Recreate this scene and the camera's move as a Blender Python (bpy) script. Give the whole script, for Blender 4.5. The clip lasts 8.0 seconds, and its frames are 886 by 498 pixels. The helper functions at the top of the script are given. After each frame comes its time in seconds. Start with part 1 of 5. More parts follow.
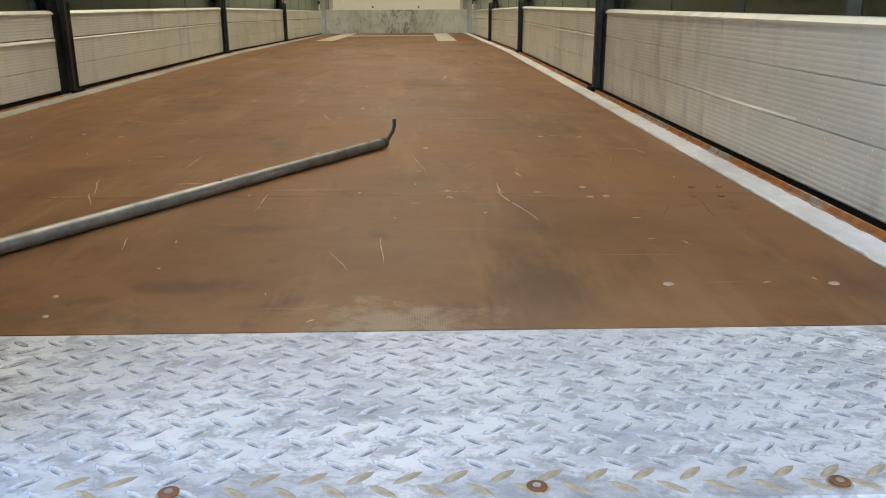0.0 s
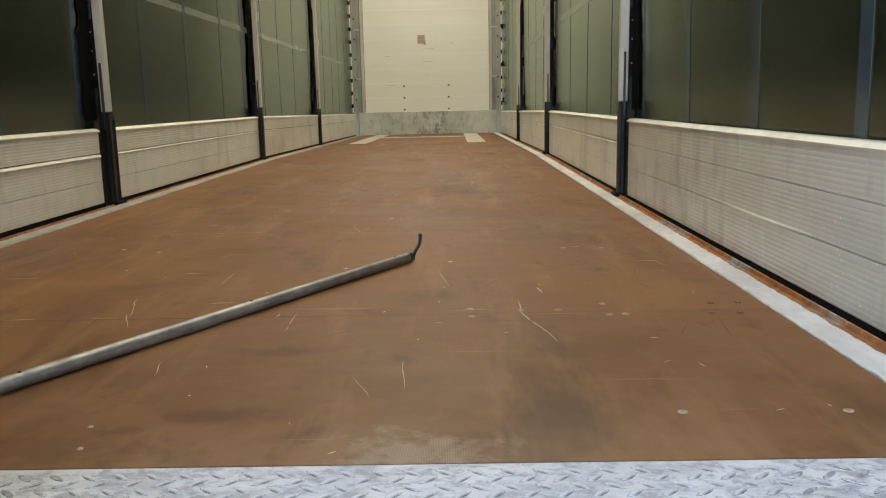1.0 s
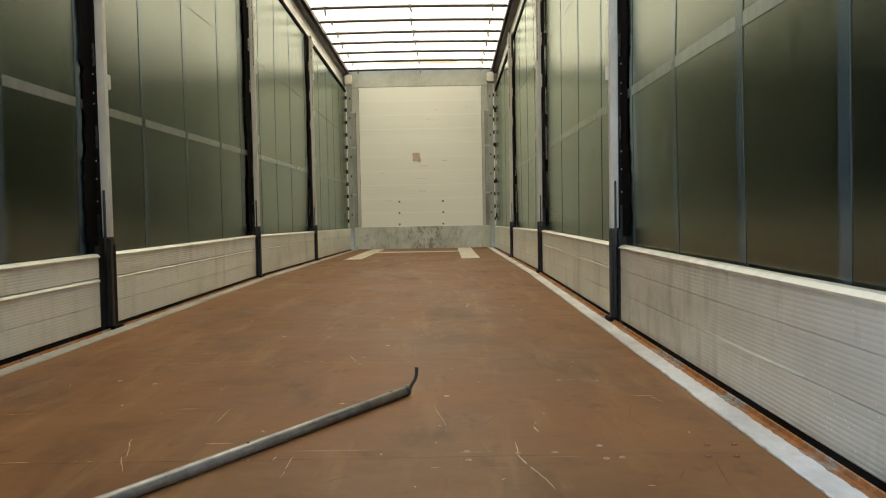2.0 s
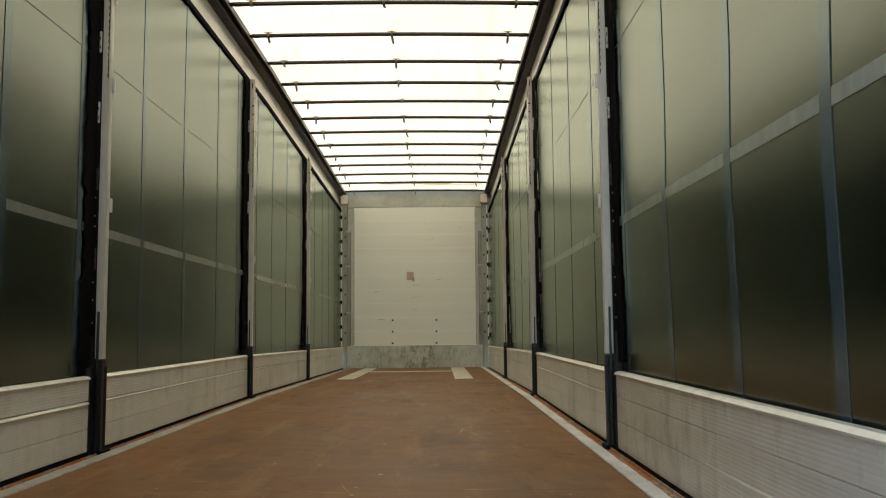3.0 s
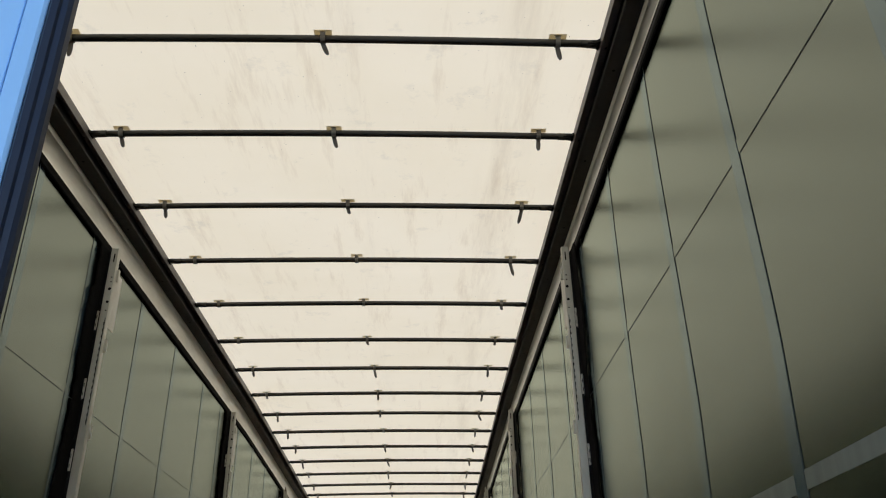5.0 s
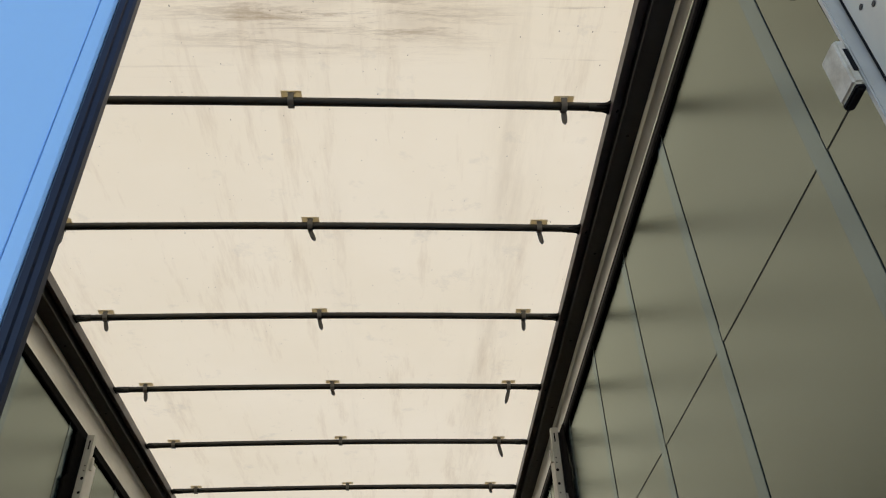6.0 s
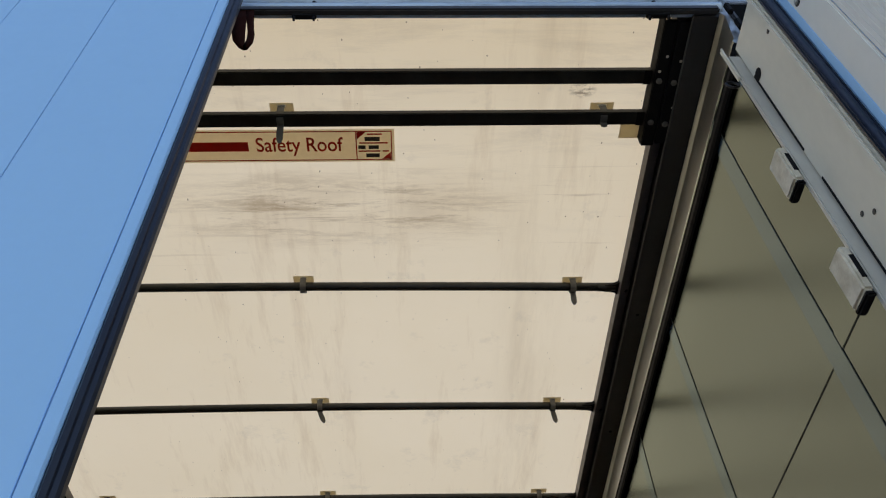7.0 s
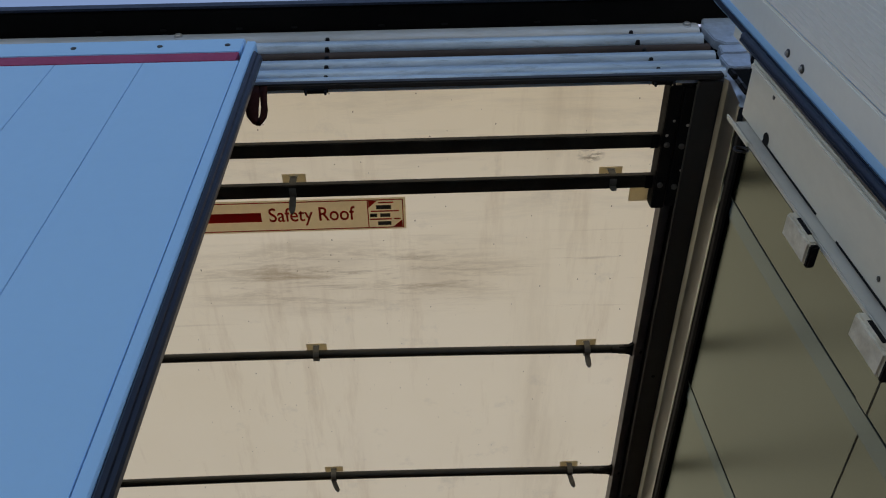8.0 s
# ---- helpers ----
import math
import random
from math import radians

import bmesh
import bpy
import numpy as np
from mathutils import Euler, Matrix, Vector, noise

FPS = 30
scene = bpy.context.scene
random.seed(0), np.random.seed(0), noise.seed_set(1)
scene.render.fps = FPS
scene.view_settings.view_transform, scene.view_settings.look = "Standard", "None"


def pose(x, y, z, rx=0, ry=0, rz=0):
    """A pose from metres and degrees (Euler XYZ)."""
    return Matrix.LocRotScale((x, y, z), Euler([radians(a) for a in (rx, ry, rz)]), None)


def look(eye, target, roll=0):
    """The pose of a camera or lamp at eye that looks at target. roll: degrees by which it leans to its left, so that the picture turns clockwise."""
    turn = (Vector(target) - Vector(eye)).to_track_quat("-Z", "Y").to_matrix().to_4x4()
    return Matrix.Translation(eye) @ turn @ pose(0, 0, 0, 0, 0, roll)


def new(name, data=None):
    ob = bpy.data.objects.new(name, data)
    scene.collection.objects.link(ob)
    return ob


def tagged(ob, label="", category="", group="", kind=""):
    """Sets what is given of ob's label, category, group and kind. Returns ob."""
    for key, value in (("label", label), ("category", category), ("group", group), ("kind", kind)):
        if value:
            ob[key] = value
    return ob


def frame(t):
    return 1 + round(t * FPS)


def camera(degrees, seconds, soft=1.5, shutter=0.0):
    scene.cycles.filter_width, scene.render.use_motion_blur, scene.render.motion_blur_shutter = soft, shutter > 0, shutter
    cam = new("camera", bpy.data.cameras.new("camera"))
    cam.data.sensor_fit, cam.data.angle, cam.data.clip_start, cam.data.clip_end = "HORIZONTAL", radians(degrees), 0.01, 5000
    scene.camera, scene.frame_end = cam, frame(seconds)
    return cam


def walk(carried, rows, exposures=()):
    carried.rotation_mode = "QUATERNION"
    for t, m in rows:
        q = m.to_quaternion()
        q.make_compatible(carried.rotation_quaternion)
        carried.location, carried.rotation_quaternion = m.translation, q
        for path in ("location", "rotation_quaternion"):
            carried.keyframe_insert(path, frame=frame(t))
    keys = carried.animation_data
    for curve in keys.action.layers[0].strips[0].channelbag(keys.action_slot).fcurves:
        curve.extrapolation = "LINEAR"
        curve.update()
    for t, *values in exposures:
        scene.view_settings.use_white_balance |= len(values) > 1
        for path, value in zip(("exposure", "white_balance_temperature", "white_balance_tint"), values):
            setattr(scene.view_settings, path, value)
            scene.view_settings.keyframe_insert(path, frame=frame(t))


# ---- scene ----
cam = camera(56.5, 8.0, 1.1)
PATH = [
    (0, (0.401, -1.101, 0.388), (0.447, 0.816, -0.183), -0.2),
    (0.5, (0.431, -1.127, 0.413), (0.408, 0.811, -0.08), -0.9),
    (1, (0.424, -1.137, 0.454), (0.393, 0.832, 0.102), -1.2),
    (1.5, (0.42, -1.146, 0.492), (0.402, 0.843, 0.278), -1.1),
    (1.7, (0.421, -1.153, 0.511), (0.405, 0.84, 0.351), -1.1),
    (2.8, (0.407, -1.178, 0.552), (0.415, 0.818, 0.673), -0.7),
    (3, (0.408, -1.178, 0.563), (0.418, 0.812, 0.757), -0.6),
    (3.5, (0.414, -1.188, 0.594), (0.429, 0.78, 0.947), -0.5),
    (4, (0.423, -1.198, 0.631), (0.449, 0.721, 1.194), -0.2),
    (4.5, (0.431, -1.212, 0.673), (0.468, 0.646, 1.414), -0.4),
    (4.7, (0.431, -1.22, 0.684), (0.473, 0.606, 1.498), -0.6),
    (5.8, (0.431, -1.25, 0.741), (0.518, 0.36, 1.924), -2.3),
    (6, (0.437, -1.254, 0.752), (0.526, 0.299, 2.01), -2.4),
    (6.5, (0.436, -1.272, 0.774), (0.523, 0.16, 2.168), -2.7),
    (7, (0.427, -1.321, 0.822), (0.5, -0.032, 2.35), -3.2),
    (7.5, (0.423, -1.357, 0.844), (0.486, -0.147, 2.435), -3.7),
    (8, (0.412, -1.351, 0.839), (0.469, -0.169, 2.451), -4.0),
]
EXPOSURES = [(0.0, 2.48, 7350, 16), (1.0, 2.48, 7350, 16), (1.5, 2.43, 7250, 14), (3.0, 1.77, 7220, 13), (3.5, 1.26, 6750, 10), (4.5, 0.98, 6700, 12), (6.0, 0.88, 6950, 15), (6.5, 0.79, 7060, 15), (7.0, 0.57, 7220, 15), (8.0, 0.12, 7200, 15)]
walk(cam, [(t, look(eye, target, roll)) for t, eye, target, roll in PATH], EXPOSURES)

# ---- sky and sun ----
SUN_UP, SUN_TURN = 58.0, 25.0  # degrees above the horizon, and from straight ahead (+y) to the right
world = bpy.data.worlds.new("sky")
scene.world = world
world.use_nodes = True
sky = world.node_tree.nodes.new("ShaderNodeTexSky")
sky.sky_type = "NISHITA"
sky.sun_disc = False
sky.sun_elevation, sky.sun_rotation = radians(SUN_UP), radians(SUN_TURN)
sky.altitude, sky.air_density, sky.dust_density, sky.ozone_density = 100, 1.0, 0.3, 3.0
world.node_tree.links.new(sky.outputs[0], world.node_tree.nodes["Background"].inputs[0])
world.node_tree.nodes["Background"].inputs[1].default_value = 0.15
sun_data = bpy.data.lights.new("sun", "SUN")
sun_data.energy, sun_data.angle, sun_data.color = 2.1, radians(0.6), (1.0, 0.94, 0.85)
sun = new("sun", sun_data)
a, e = radians(SUN_TURN), radians(SUN_UP)
sun.matrix_world = look((0, 0, 30), (-30 * math.sin(a) * math.cos(e), -30 * math.cos(a) * math.cos(e), 30 - 30 * math.sin(e)))


# ---- materials ----
class Mat:
    """A node material that is put together step by step."""

    def __init__(self, name, rough=0.5, metal=0.0, spec=0.5):
        self.m = bpy.data.materials.new(name)
        self.m.use_nodes = True
        self.t = self.m.node_tree
        self.p = self.t.nodes["Principled BSDF"]
        self.p.inputs["Roughness"].default_value = rough
        self.p.inputs["Metallic"].default_value = metal
        self.p.inputs["Specular IOR Level"].default_value = spec
        self.co = self.node("ShaderNodeTexCoord").outputs["Object"]
        self.height = None

    def node(self, kind, **sockets):
        n = self.t.nodes.new(kind)
        for k, v in sockets.items():
            self.put(n.inputs[k.replace("_", " ")], v)
        return n

    def put(self, socket, v):
        if isinstance(v, bpy.types.NodeSocket):
            self.t.links.new(v, socket)
        elif isinstance(v, (tuple, list)) and socket.type == "RGBA":
            socket.default_value = (*v[:3], 1)
        else:
            socket.default_value = v

    def space(self, scale=(1, 1, 1), turn=0.0):
        n = self.node("ShaderNodeMapping", Vector=self.co)
        n.inputs["Scale"].default_value = scale
        n.inputs["Rotation"].default_value = (0, 0, turn)
        return n.outputs[0]

    def noise(self, scale, detail=4, rough=0.6, stretch=(1, 1, 1), turn=0.0, warp=0.0):
        return self.node("ShaderNodeTexNoise", Vector=self.space(stretch, turn), Scale=scale, Detail=detail, Roughness=rough, Distortion=warp).outputs[0]

    def cells(self, scale, stretch=(1, 1, 1), far=1.0, feature="F1"):
        n = self.node("ShaderNodeTexVoronoi", Vector=self.space(stretch), Scale=scale, Randomness=far)
        n.feature = feature
        return n

    def ramp(self, value, lo, hi, a=0.0, b=1.0):
        n = self.node("ShaderNodeMapRange", Value=value)
        n.inputs[1].default_value, n.inputs[2].default_value = lo, hi
        n.inputs[3].default_value, n.inputs[4].default_value = a, b
        return n.outputs[0]

    def math(self, op, a, b=0.0):
        n = self.t.nodes.new("ShaderNodeMath")
        n.operation = op
        self.put(n.inputs[0], a)
        self.put(n.inputs[1], b)
        return n.outputs[0]

    def mix(self, f, a, b):
        n = self.t.nodes.new("ShaderNodeMix")
        n.data_type = "RGBA"
        self.put(n.inputs[0], f)
        self.put(n.inputs[6], a)
        self.put(n.inputs[7], b)
        return n.outputs[2]

    def part_random(self):
        return self.node("ShaderNodeObjectInfo").outputs["Random"]

    def axes(self):
        return self.node("ShaderNodeSeparateXYZ", Vector=self.co).outputs

    def color(self, v):
        self.put(self.p.inputs["Base Color"], v)
        return self

    def rough(self, v):
        self.put(self.p.inputs["Roughness"], v)
        return self

    def coated(self, color, rough, gloss, ior):
        """A matt cloth under a smooth plastic coat, whose reflection grows towards grazing."""
        dif = self.node("ShaderNodeBsdfDiffuse", Color=color)
        glo = self.node("ShaderNodeBsdfAnisotropic", Color=gloss, Roughness=rough)
        glo.distribution = "BECKMANN"
        fac = self.node("ShaderNodeFresnel", IOR=ior)
        if self.height is not None:
            for n in (dif, glo):
                self.put(n.inputs["Normal"], self.height)
        mx = self.node("ShaderNodeMixShader", Fac=fac.outputs[0])
        self.t.links.new(dif.outputs[0], mx.inputs[1])
        self.t.links.new(glo.outputs[0], mx.inputs[2])
        self.t.links.new(mx.outputs[0], self.t.nodes["Material Output"].inputs[0])
        self.t.nodes.remove(self.p)
        return self

    def bump(self, v, strength=0.3, far=0.002):
        n = self.node("ShaderNodeBump", Height=v, Strength=strength, Distance=far)
        if self.height is not None:
            self.t.links.new(self.height, n.inputs["Normal"])
        self.height = n.outputs[0]
        self.put(self.p.inputs["Normal"], self.height)
        return self


def worn(name, base, dirt, rough=0.5, metal=0.0, big=1.2, small=30.0, grain=0.15, spec=0.5, stretch=(1, 1, 1)):
    """Paint, metal or rubber with broad dirt, fine grain and uneven gloss."""
    m = Mat(name, rough, metal, spec)
    stain = m.ramp(m.noise(big, 5, 0.65, stretch), 0.42, 0.72)
    fine = m.ramp(m.noise(small, 3, 0.6, stretch), 0.3, 0.7)
    c = m.mix(m.math("MULTIPLY", stain, 0.75), base, dirt)
    c = m.mix(m.math("MULTIPLY", fine, grain), c, tuple(0.55 * v for v in base))
    m.color(c)
    m.rough(m.math("ADD", m.math("ADD", m.math("MULTIPLY", stain, 0.16), m.math("MULTIPLY", fine, 0.1)), max(0.285, rough - 0.12)))
    m.bump(m.noise(small * 2, 2), 0.12, 0.001)
    return m


def floor_material():
    m = Mat("brown_film_faced_plywood", 0.45, 0, 0.22)
    broad = m.ramp(m.noise(1.3, 6, 0.65, (1, 0.7, 1)), 0.36, 0.66)
    base = m.mix(broad, (0.169, 0.073, 0.027), (0.274, 0.124, 0.046))
    base = m.mix(m.math("MULTIPLY", m.part_random(), 0.3), base, (0.137, 0.065, 0.024))
    mid = m.ramp(m.noise(6.0, 6, 0.7, (0.8, 1.3, 1), 0.3), 0.4, 0.68)
    base = m.mix(m.math("MULTIPLY", mid, 0.35), base, (0.319, 0.171, 0.067))
    scuff = m.math("MULTIPLY", m.ramp(m.noise(3.0, 7, 0.75, (0.7, 1.2, 1), 0.2, 0.5), 0.52, 0.72), 0.5)
    base = m.mix(scuff, base, (0.365, 0.206, 0.091))
    dark = m.math("MULTIPLY", m.ramp(m.noise(2.1, 5, 0.62, (1.3, 0.5, 1), -0.1, 0.3), 0.53, 0.68), 0.6)
    base = m.mix(dark, base, (0.055, 0.028, 0.013))
    blot = m.math("MULTIPLY", m.ramp(m.noise(7.0, 5, 0.65, (1, 0.7, 1)), 0.59, 0.70), 0.6)
    base = m.mix(blot, base, (0.078, 0.040, 0.023))
    for turn, amount, sx in ((0.08, 0.7, 46), (1.2, 0.5, 60), (-0.9, 0.45, 52), (0.5, 0.4, 70)):
        line = m.ramp(m.noise(1.0, 2, 0.5, (1.3, sx, 1), turn, 0.25), 0.715, 0.75)
        gate = m.ramp(m.noise(1.9, 3, 0.6, (1, 1, 1), turn), 0.50, 0.60)
        base = m.mix(m.math("MULTIPLY", m.math("MULTIPLY", line, gate), amount), base, (0.565, 0.368, 0.190))
    chip = m.cells(6.5, (1, 0.8, 1))
    hit = m.math("LESS_THAN", chip.outputs["Distance"], 0.055)
    base = m.mix(m.math("MULTIPLY", hit, m.math("GREATER_THAN", m.noise(2.7, 3), 0.52)), base, (0.565, 0.404, 0.234))
    smear = m.math("MULTIPLY", m.ramp(m.noise(2.6, 5, 0.65, (2.6, 0.4, 1), 0.15), 0.52, 0.70), 0.6)
    base = m.mix(smear, base, (0.36, 0.20, 0.085))
    # glare by the rear plate, put into the colour as a patchy pale haze
    x, y, z = m.axes()
    glare_rub = m.math("MULTIPLY", m.ramp(y, 0.16, -0.16), m.ramp(m.noise(2.6, 5, 0.7), 0.44, 0.64))
    base = m.mix(m.math("MULTIPLY", glare_rub, 0.22), base, (0.383, 0.280, 0.182))
    # single oil and water stains; the last two are broad darker areas at left
    wob = m.math("MULTIPLY", m.ramp(m.noise(15, 5, 0.7), 0.3, 0.7, -0.8, 0.8), 1.0)
    for cx, cy, rx, ry, k in ((0.095, 0.345, 0.075, 0.030, 0.55), (0.068, 0.026, 0.070, 0.028, 0.55), (-0.05, -0.028, 0.030, 0.014, 0.45), (0.27, 0.62, 0.05, 0.04, 0.3), (-0.42, 0.93, 0.09, 0.05, 0.4), 
                              (-0.25, 1.45, 0.12, 0.06, 0.35), (0.55, 2.2, 0.16, 0.12, 0.3), (-0.30, -0.09, 0.30, 0.06, 0.45), (-0.62, 0.10, 0.16, 0.09, 0.35)):
        dx = m.math("DIVIDE", m.math("ADD", x, -cx), rx)
        dy = m.math("DIVIDE", m.math("ADD", y, -cy), ry)
        d = m.math("SQRT", m.math("ADD", m.math("MULTIPLY", dx, dx), m.math("MULTIPLY", dy, dy)))
        base = m.mix(m.ramp(m.math("ADD", d, wob), 1.4, 0.5, 0.0, 0.75 * k), base, (0.050, 0.026, 0.013))
    # the film's pressed wire mesh, pale inside a painted patch of glare at the sill
    dx = m.math("DIVIDE", m.math("ADD", x, -0.36), 0.10)
    dy = m.math("DIVIDE", m.math("ADD", y, 0.12), 0.07)
    d = m.math("ADD", m.math("SQRT", m.math("ADD", m.math("MULTIPLY", dx, dx), m.math("MULTIPLY", dy, dy))), wob)
    wire = m.node("ShaderNodeTexWave", Vector=m.space((1, 1, 1)), Scale=150.0)
    grid = m.ramp(wire.outputs[1], 0.3, 0.9, 0.6, 1.0)
    base = m.mix(m.math("MULTIPLY", m.ramp(d, 1.2, 0.4, 0.0, 0.7), grid), base, (0.44, 0.35, 0.23))
    m.color(m.mix(0.07, base, (0.22, 0.070, 0.020)))
    m.rough(m.math("ADD", m.math("MULTIPLY", broad, 0.16), m.math("ADD", m.math("MULTIPLY", scuff, 0.2), 0.44)))
    m.bump(m.noise(3.5, 3, 0.5), 0.12, 0.006)
    m.bump(m.noise(40, 4), 0.15, 0.001)
    return m.m


def zinc(m):
    """Cloudy galvanised sheet with boot grime trodden into it."""
    cl = m.ramp(m.noise(5.0, 6, 0.7), 0.35, 0.7)
    c = m.mix(cl, (0.85, 0.86, 0.835), (0.60, 0.615, 0.61))
    film = m.ramp(m.noise(2.2, 4, 0.6), 0.42, 0.68)
    c = m.mix(m.math("MULTIPLY", film, 0.45), c, (0.50, 0.515, 0.495))
    smear = m.ramp(m.noise(9.0, 6, 0.72, (0.55, 1.6, 1), 0.5, 0.4), 0.50, 0.66)
    c = m.mix(m.math("MULTIPLY", smear, 0.68), c, (0.33, 0.35, 0.37))
    grime = m.ramp(m.noise(34, 5, 0.75, (0.8, 1.2, 1), 0.5, 0.3), 0.48, 0.60)
    c = m.mix(m.math("MULTIPLY", grime, 0.7), c, (0.29, 0.30, 0.305))
    return c, cl


def plate_material():
    m = Mat("galvanised_tread_plate", 0.5, 0.12, 0.4)
    c, cl = zinc(m)
    rust = m.ramp(m.noise(7.5, 5, 0.7), 0.66, 0.74)
    c = m.mix(m.math("MULTIPLY", rust, 0.6), c, (0.24, 0.13, 0.07))
    x, y, z = m.axes()
    edge = m.math("MULTIPLY", m.ramp(y, -0.455, -0.52), m.ramp(m.noise(13, 6, 0.75), 0.40, 0.60))
    c = m.mix(m.math("MULTIPLY", edge, 0.7), c, (0.23, 0.24, 0.245))
    m.color(c)
    m.rough(m.math("ADD", m.math("MULTIPLY", cl, 0.2), 0.46))
    m.bump(m.noise(60, 4), 0.2, 0.001)
    m.bump(m.noise(14, 3), 0.3, 0.003)
    return m.m


def lug_material():
    """Raised lugs of the same zinc; dark patches and feet paint their small shadows, mixed with grime."""
    m = Mat("shaded_lug", 0.6, 0.05, 0.25)
    x, y, z = m.axes()
    c, cl = zinc(m)
    c = m.mix(m.math("MULTIPLY", m.part_random(), 0.25), c, (0.36, 0.355, 0.34))
    patch = m.ramp(m.noise(52, 4, 0.7), 0.44, 0.58)
    c = m.mix(m.math("MULTIPLY", patch, 0.7), c, (0.17, 0.17, 0.16))
    foot = m.math("MULTIPLY", m.ramp(z, 0.0014, 0.0003), m.ramp(m.noise(44, 4, 0.65), 0.44, 0.60, 0.0, 0.95))
    m.color(m.mix(foot, c, (0.11, 0.105, 0.095)))
    m.bump(m.noise(60, 3), 0.2, 0.001)
    return m.m


def rust_material(name, amount):
    m = Mat(name, 0.75, 0.0, 0.3)
    f = m.ramp(m.noise(6, 6, 0.75, (1, 0.5, 1)), 0.62 - amount, 0.72 - amount)
    f2 = m.ramp(m.noise(35, 4), 0.35, 0.7)
    c = m.mix(f2, (0.46, 0.185, 0.055), (0.20, 0.085, 0.034))
    m.color(m.mix(f, m.mix(f2, (0.40, 0.41, 0.38), (0.20, 0.19, 0.16)), c))
    m.bump(m.noise(50, 5), 0.5, 0.002)
    return m.m


def plank_material(name, light, dark, patches):
    m = Mat(name, 0.4, 0.3, 0.5)
    st = m.ramp(m.noise(1.1, 5, 0.65, (1, 0.8, 2.5)), 0.35, 0.7)
    c = m.mix(st, light, dark)
    drip = m.ramp(m.noise(5.0, 5, 0.65, (1, 3.0, 0.5)), 0.52, 0.72)
    c = m.mix(m.math("MULTIPLY", drip, 0.13), c, (0.45, 0.43, 0.38))
    # pale upright smears: blurred reflections painted into the plank colour
    gleam = m.ramp(m.noise(2.0, 6, 0.72, (1, 2.4, 0.6)), 0.55, 0.72)
    c = m.mix(m.math("MULTIPLY", gleam, 0.7), c, (0.94, 0.945, 0.93))
    smudge = m.ramp(m.noise(2.0, 5, 0.65, (1, 1.8, 0.9)), 0.52, 0.74)
    c = m.mix(m.math("MULTIPLY", smudge, patches), c, (0.38, 0.36, 0.31))
    pit = m.cells(70.0, (1, 0.7, 1))
    c = m.mix(m.math("MULTIPLY", m.math("LESS_THAN", pit.outputs["Distance"], 0.14), m.math("GREATER_THAN", m.noise(5.0, 4), 0.55)), c, (0.92, 0.93, 0.92))
    c = m.mix(m.math("MULTIPLY", m.part_random(), 0.14), c, (0.52, 0.50, 0.45))
    m.color(c)
    m.rough(m.math("ADD", m.math("MULTIPLY", st, 0.15), m.math("ADD", m.math("MULTIPLY", gleam, 0.25), 0.3)))
    m.bump(m.noise(2.0, 3, 0.5, (1, 1, 1.6)), 0.35, 0.012)
    m.bump(m.noise(30, 4), 0.10, 0.001)
    return m.m


def curtain_material():
    m = Mat("dark_green_grey_tarpaulin")
    st = m.ramp(m.noise(0.9, 4, 0.6), 0.35, 0.7)
    c = m.mix(st, (0.003, 0.0045, 0.003), (0.0045, 0.006, 0.004))
    dust = m.ramp(m.noise(3.2, 6, 0.7, (1, 1, 0.4)), 0.56, 0.8)
    c = m.mix(m.math("MULTIPLY", dust, 0.10), c, (0.012, 0.014, 0.010))
    m.bump(m.noise(1.3, 2, 0.4), 0.12, 0.01)
    return m.coated(c, m.ramp(st, 0, 1, 0.238, 0.262), (0.87, 0.965, 0.835), 2.6).m


def band_material(name, light, dark):
    """Smooth webbing welded on the curtain, greyer and bluer than its cloth."""
    m = Mat(name)
    weave = m.ramp(m.noise(14, 3, 0.6, (1, 1, 0.1)), 0.3, 0.7)
    return m.coated(m.mix(weave, light, dark), m.ramp(m.noise(1.1, 3), 0.3, 0.7, 0.22, 0.27), (0.82, 0.96, 0.88), 2.4).m


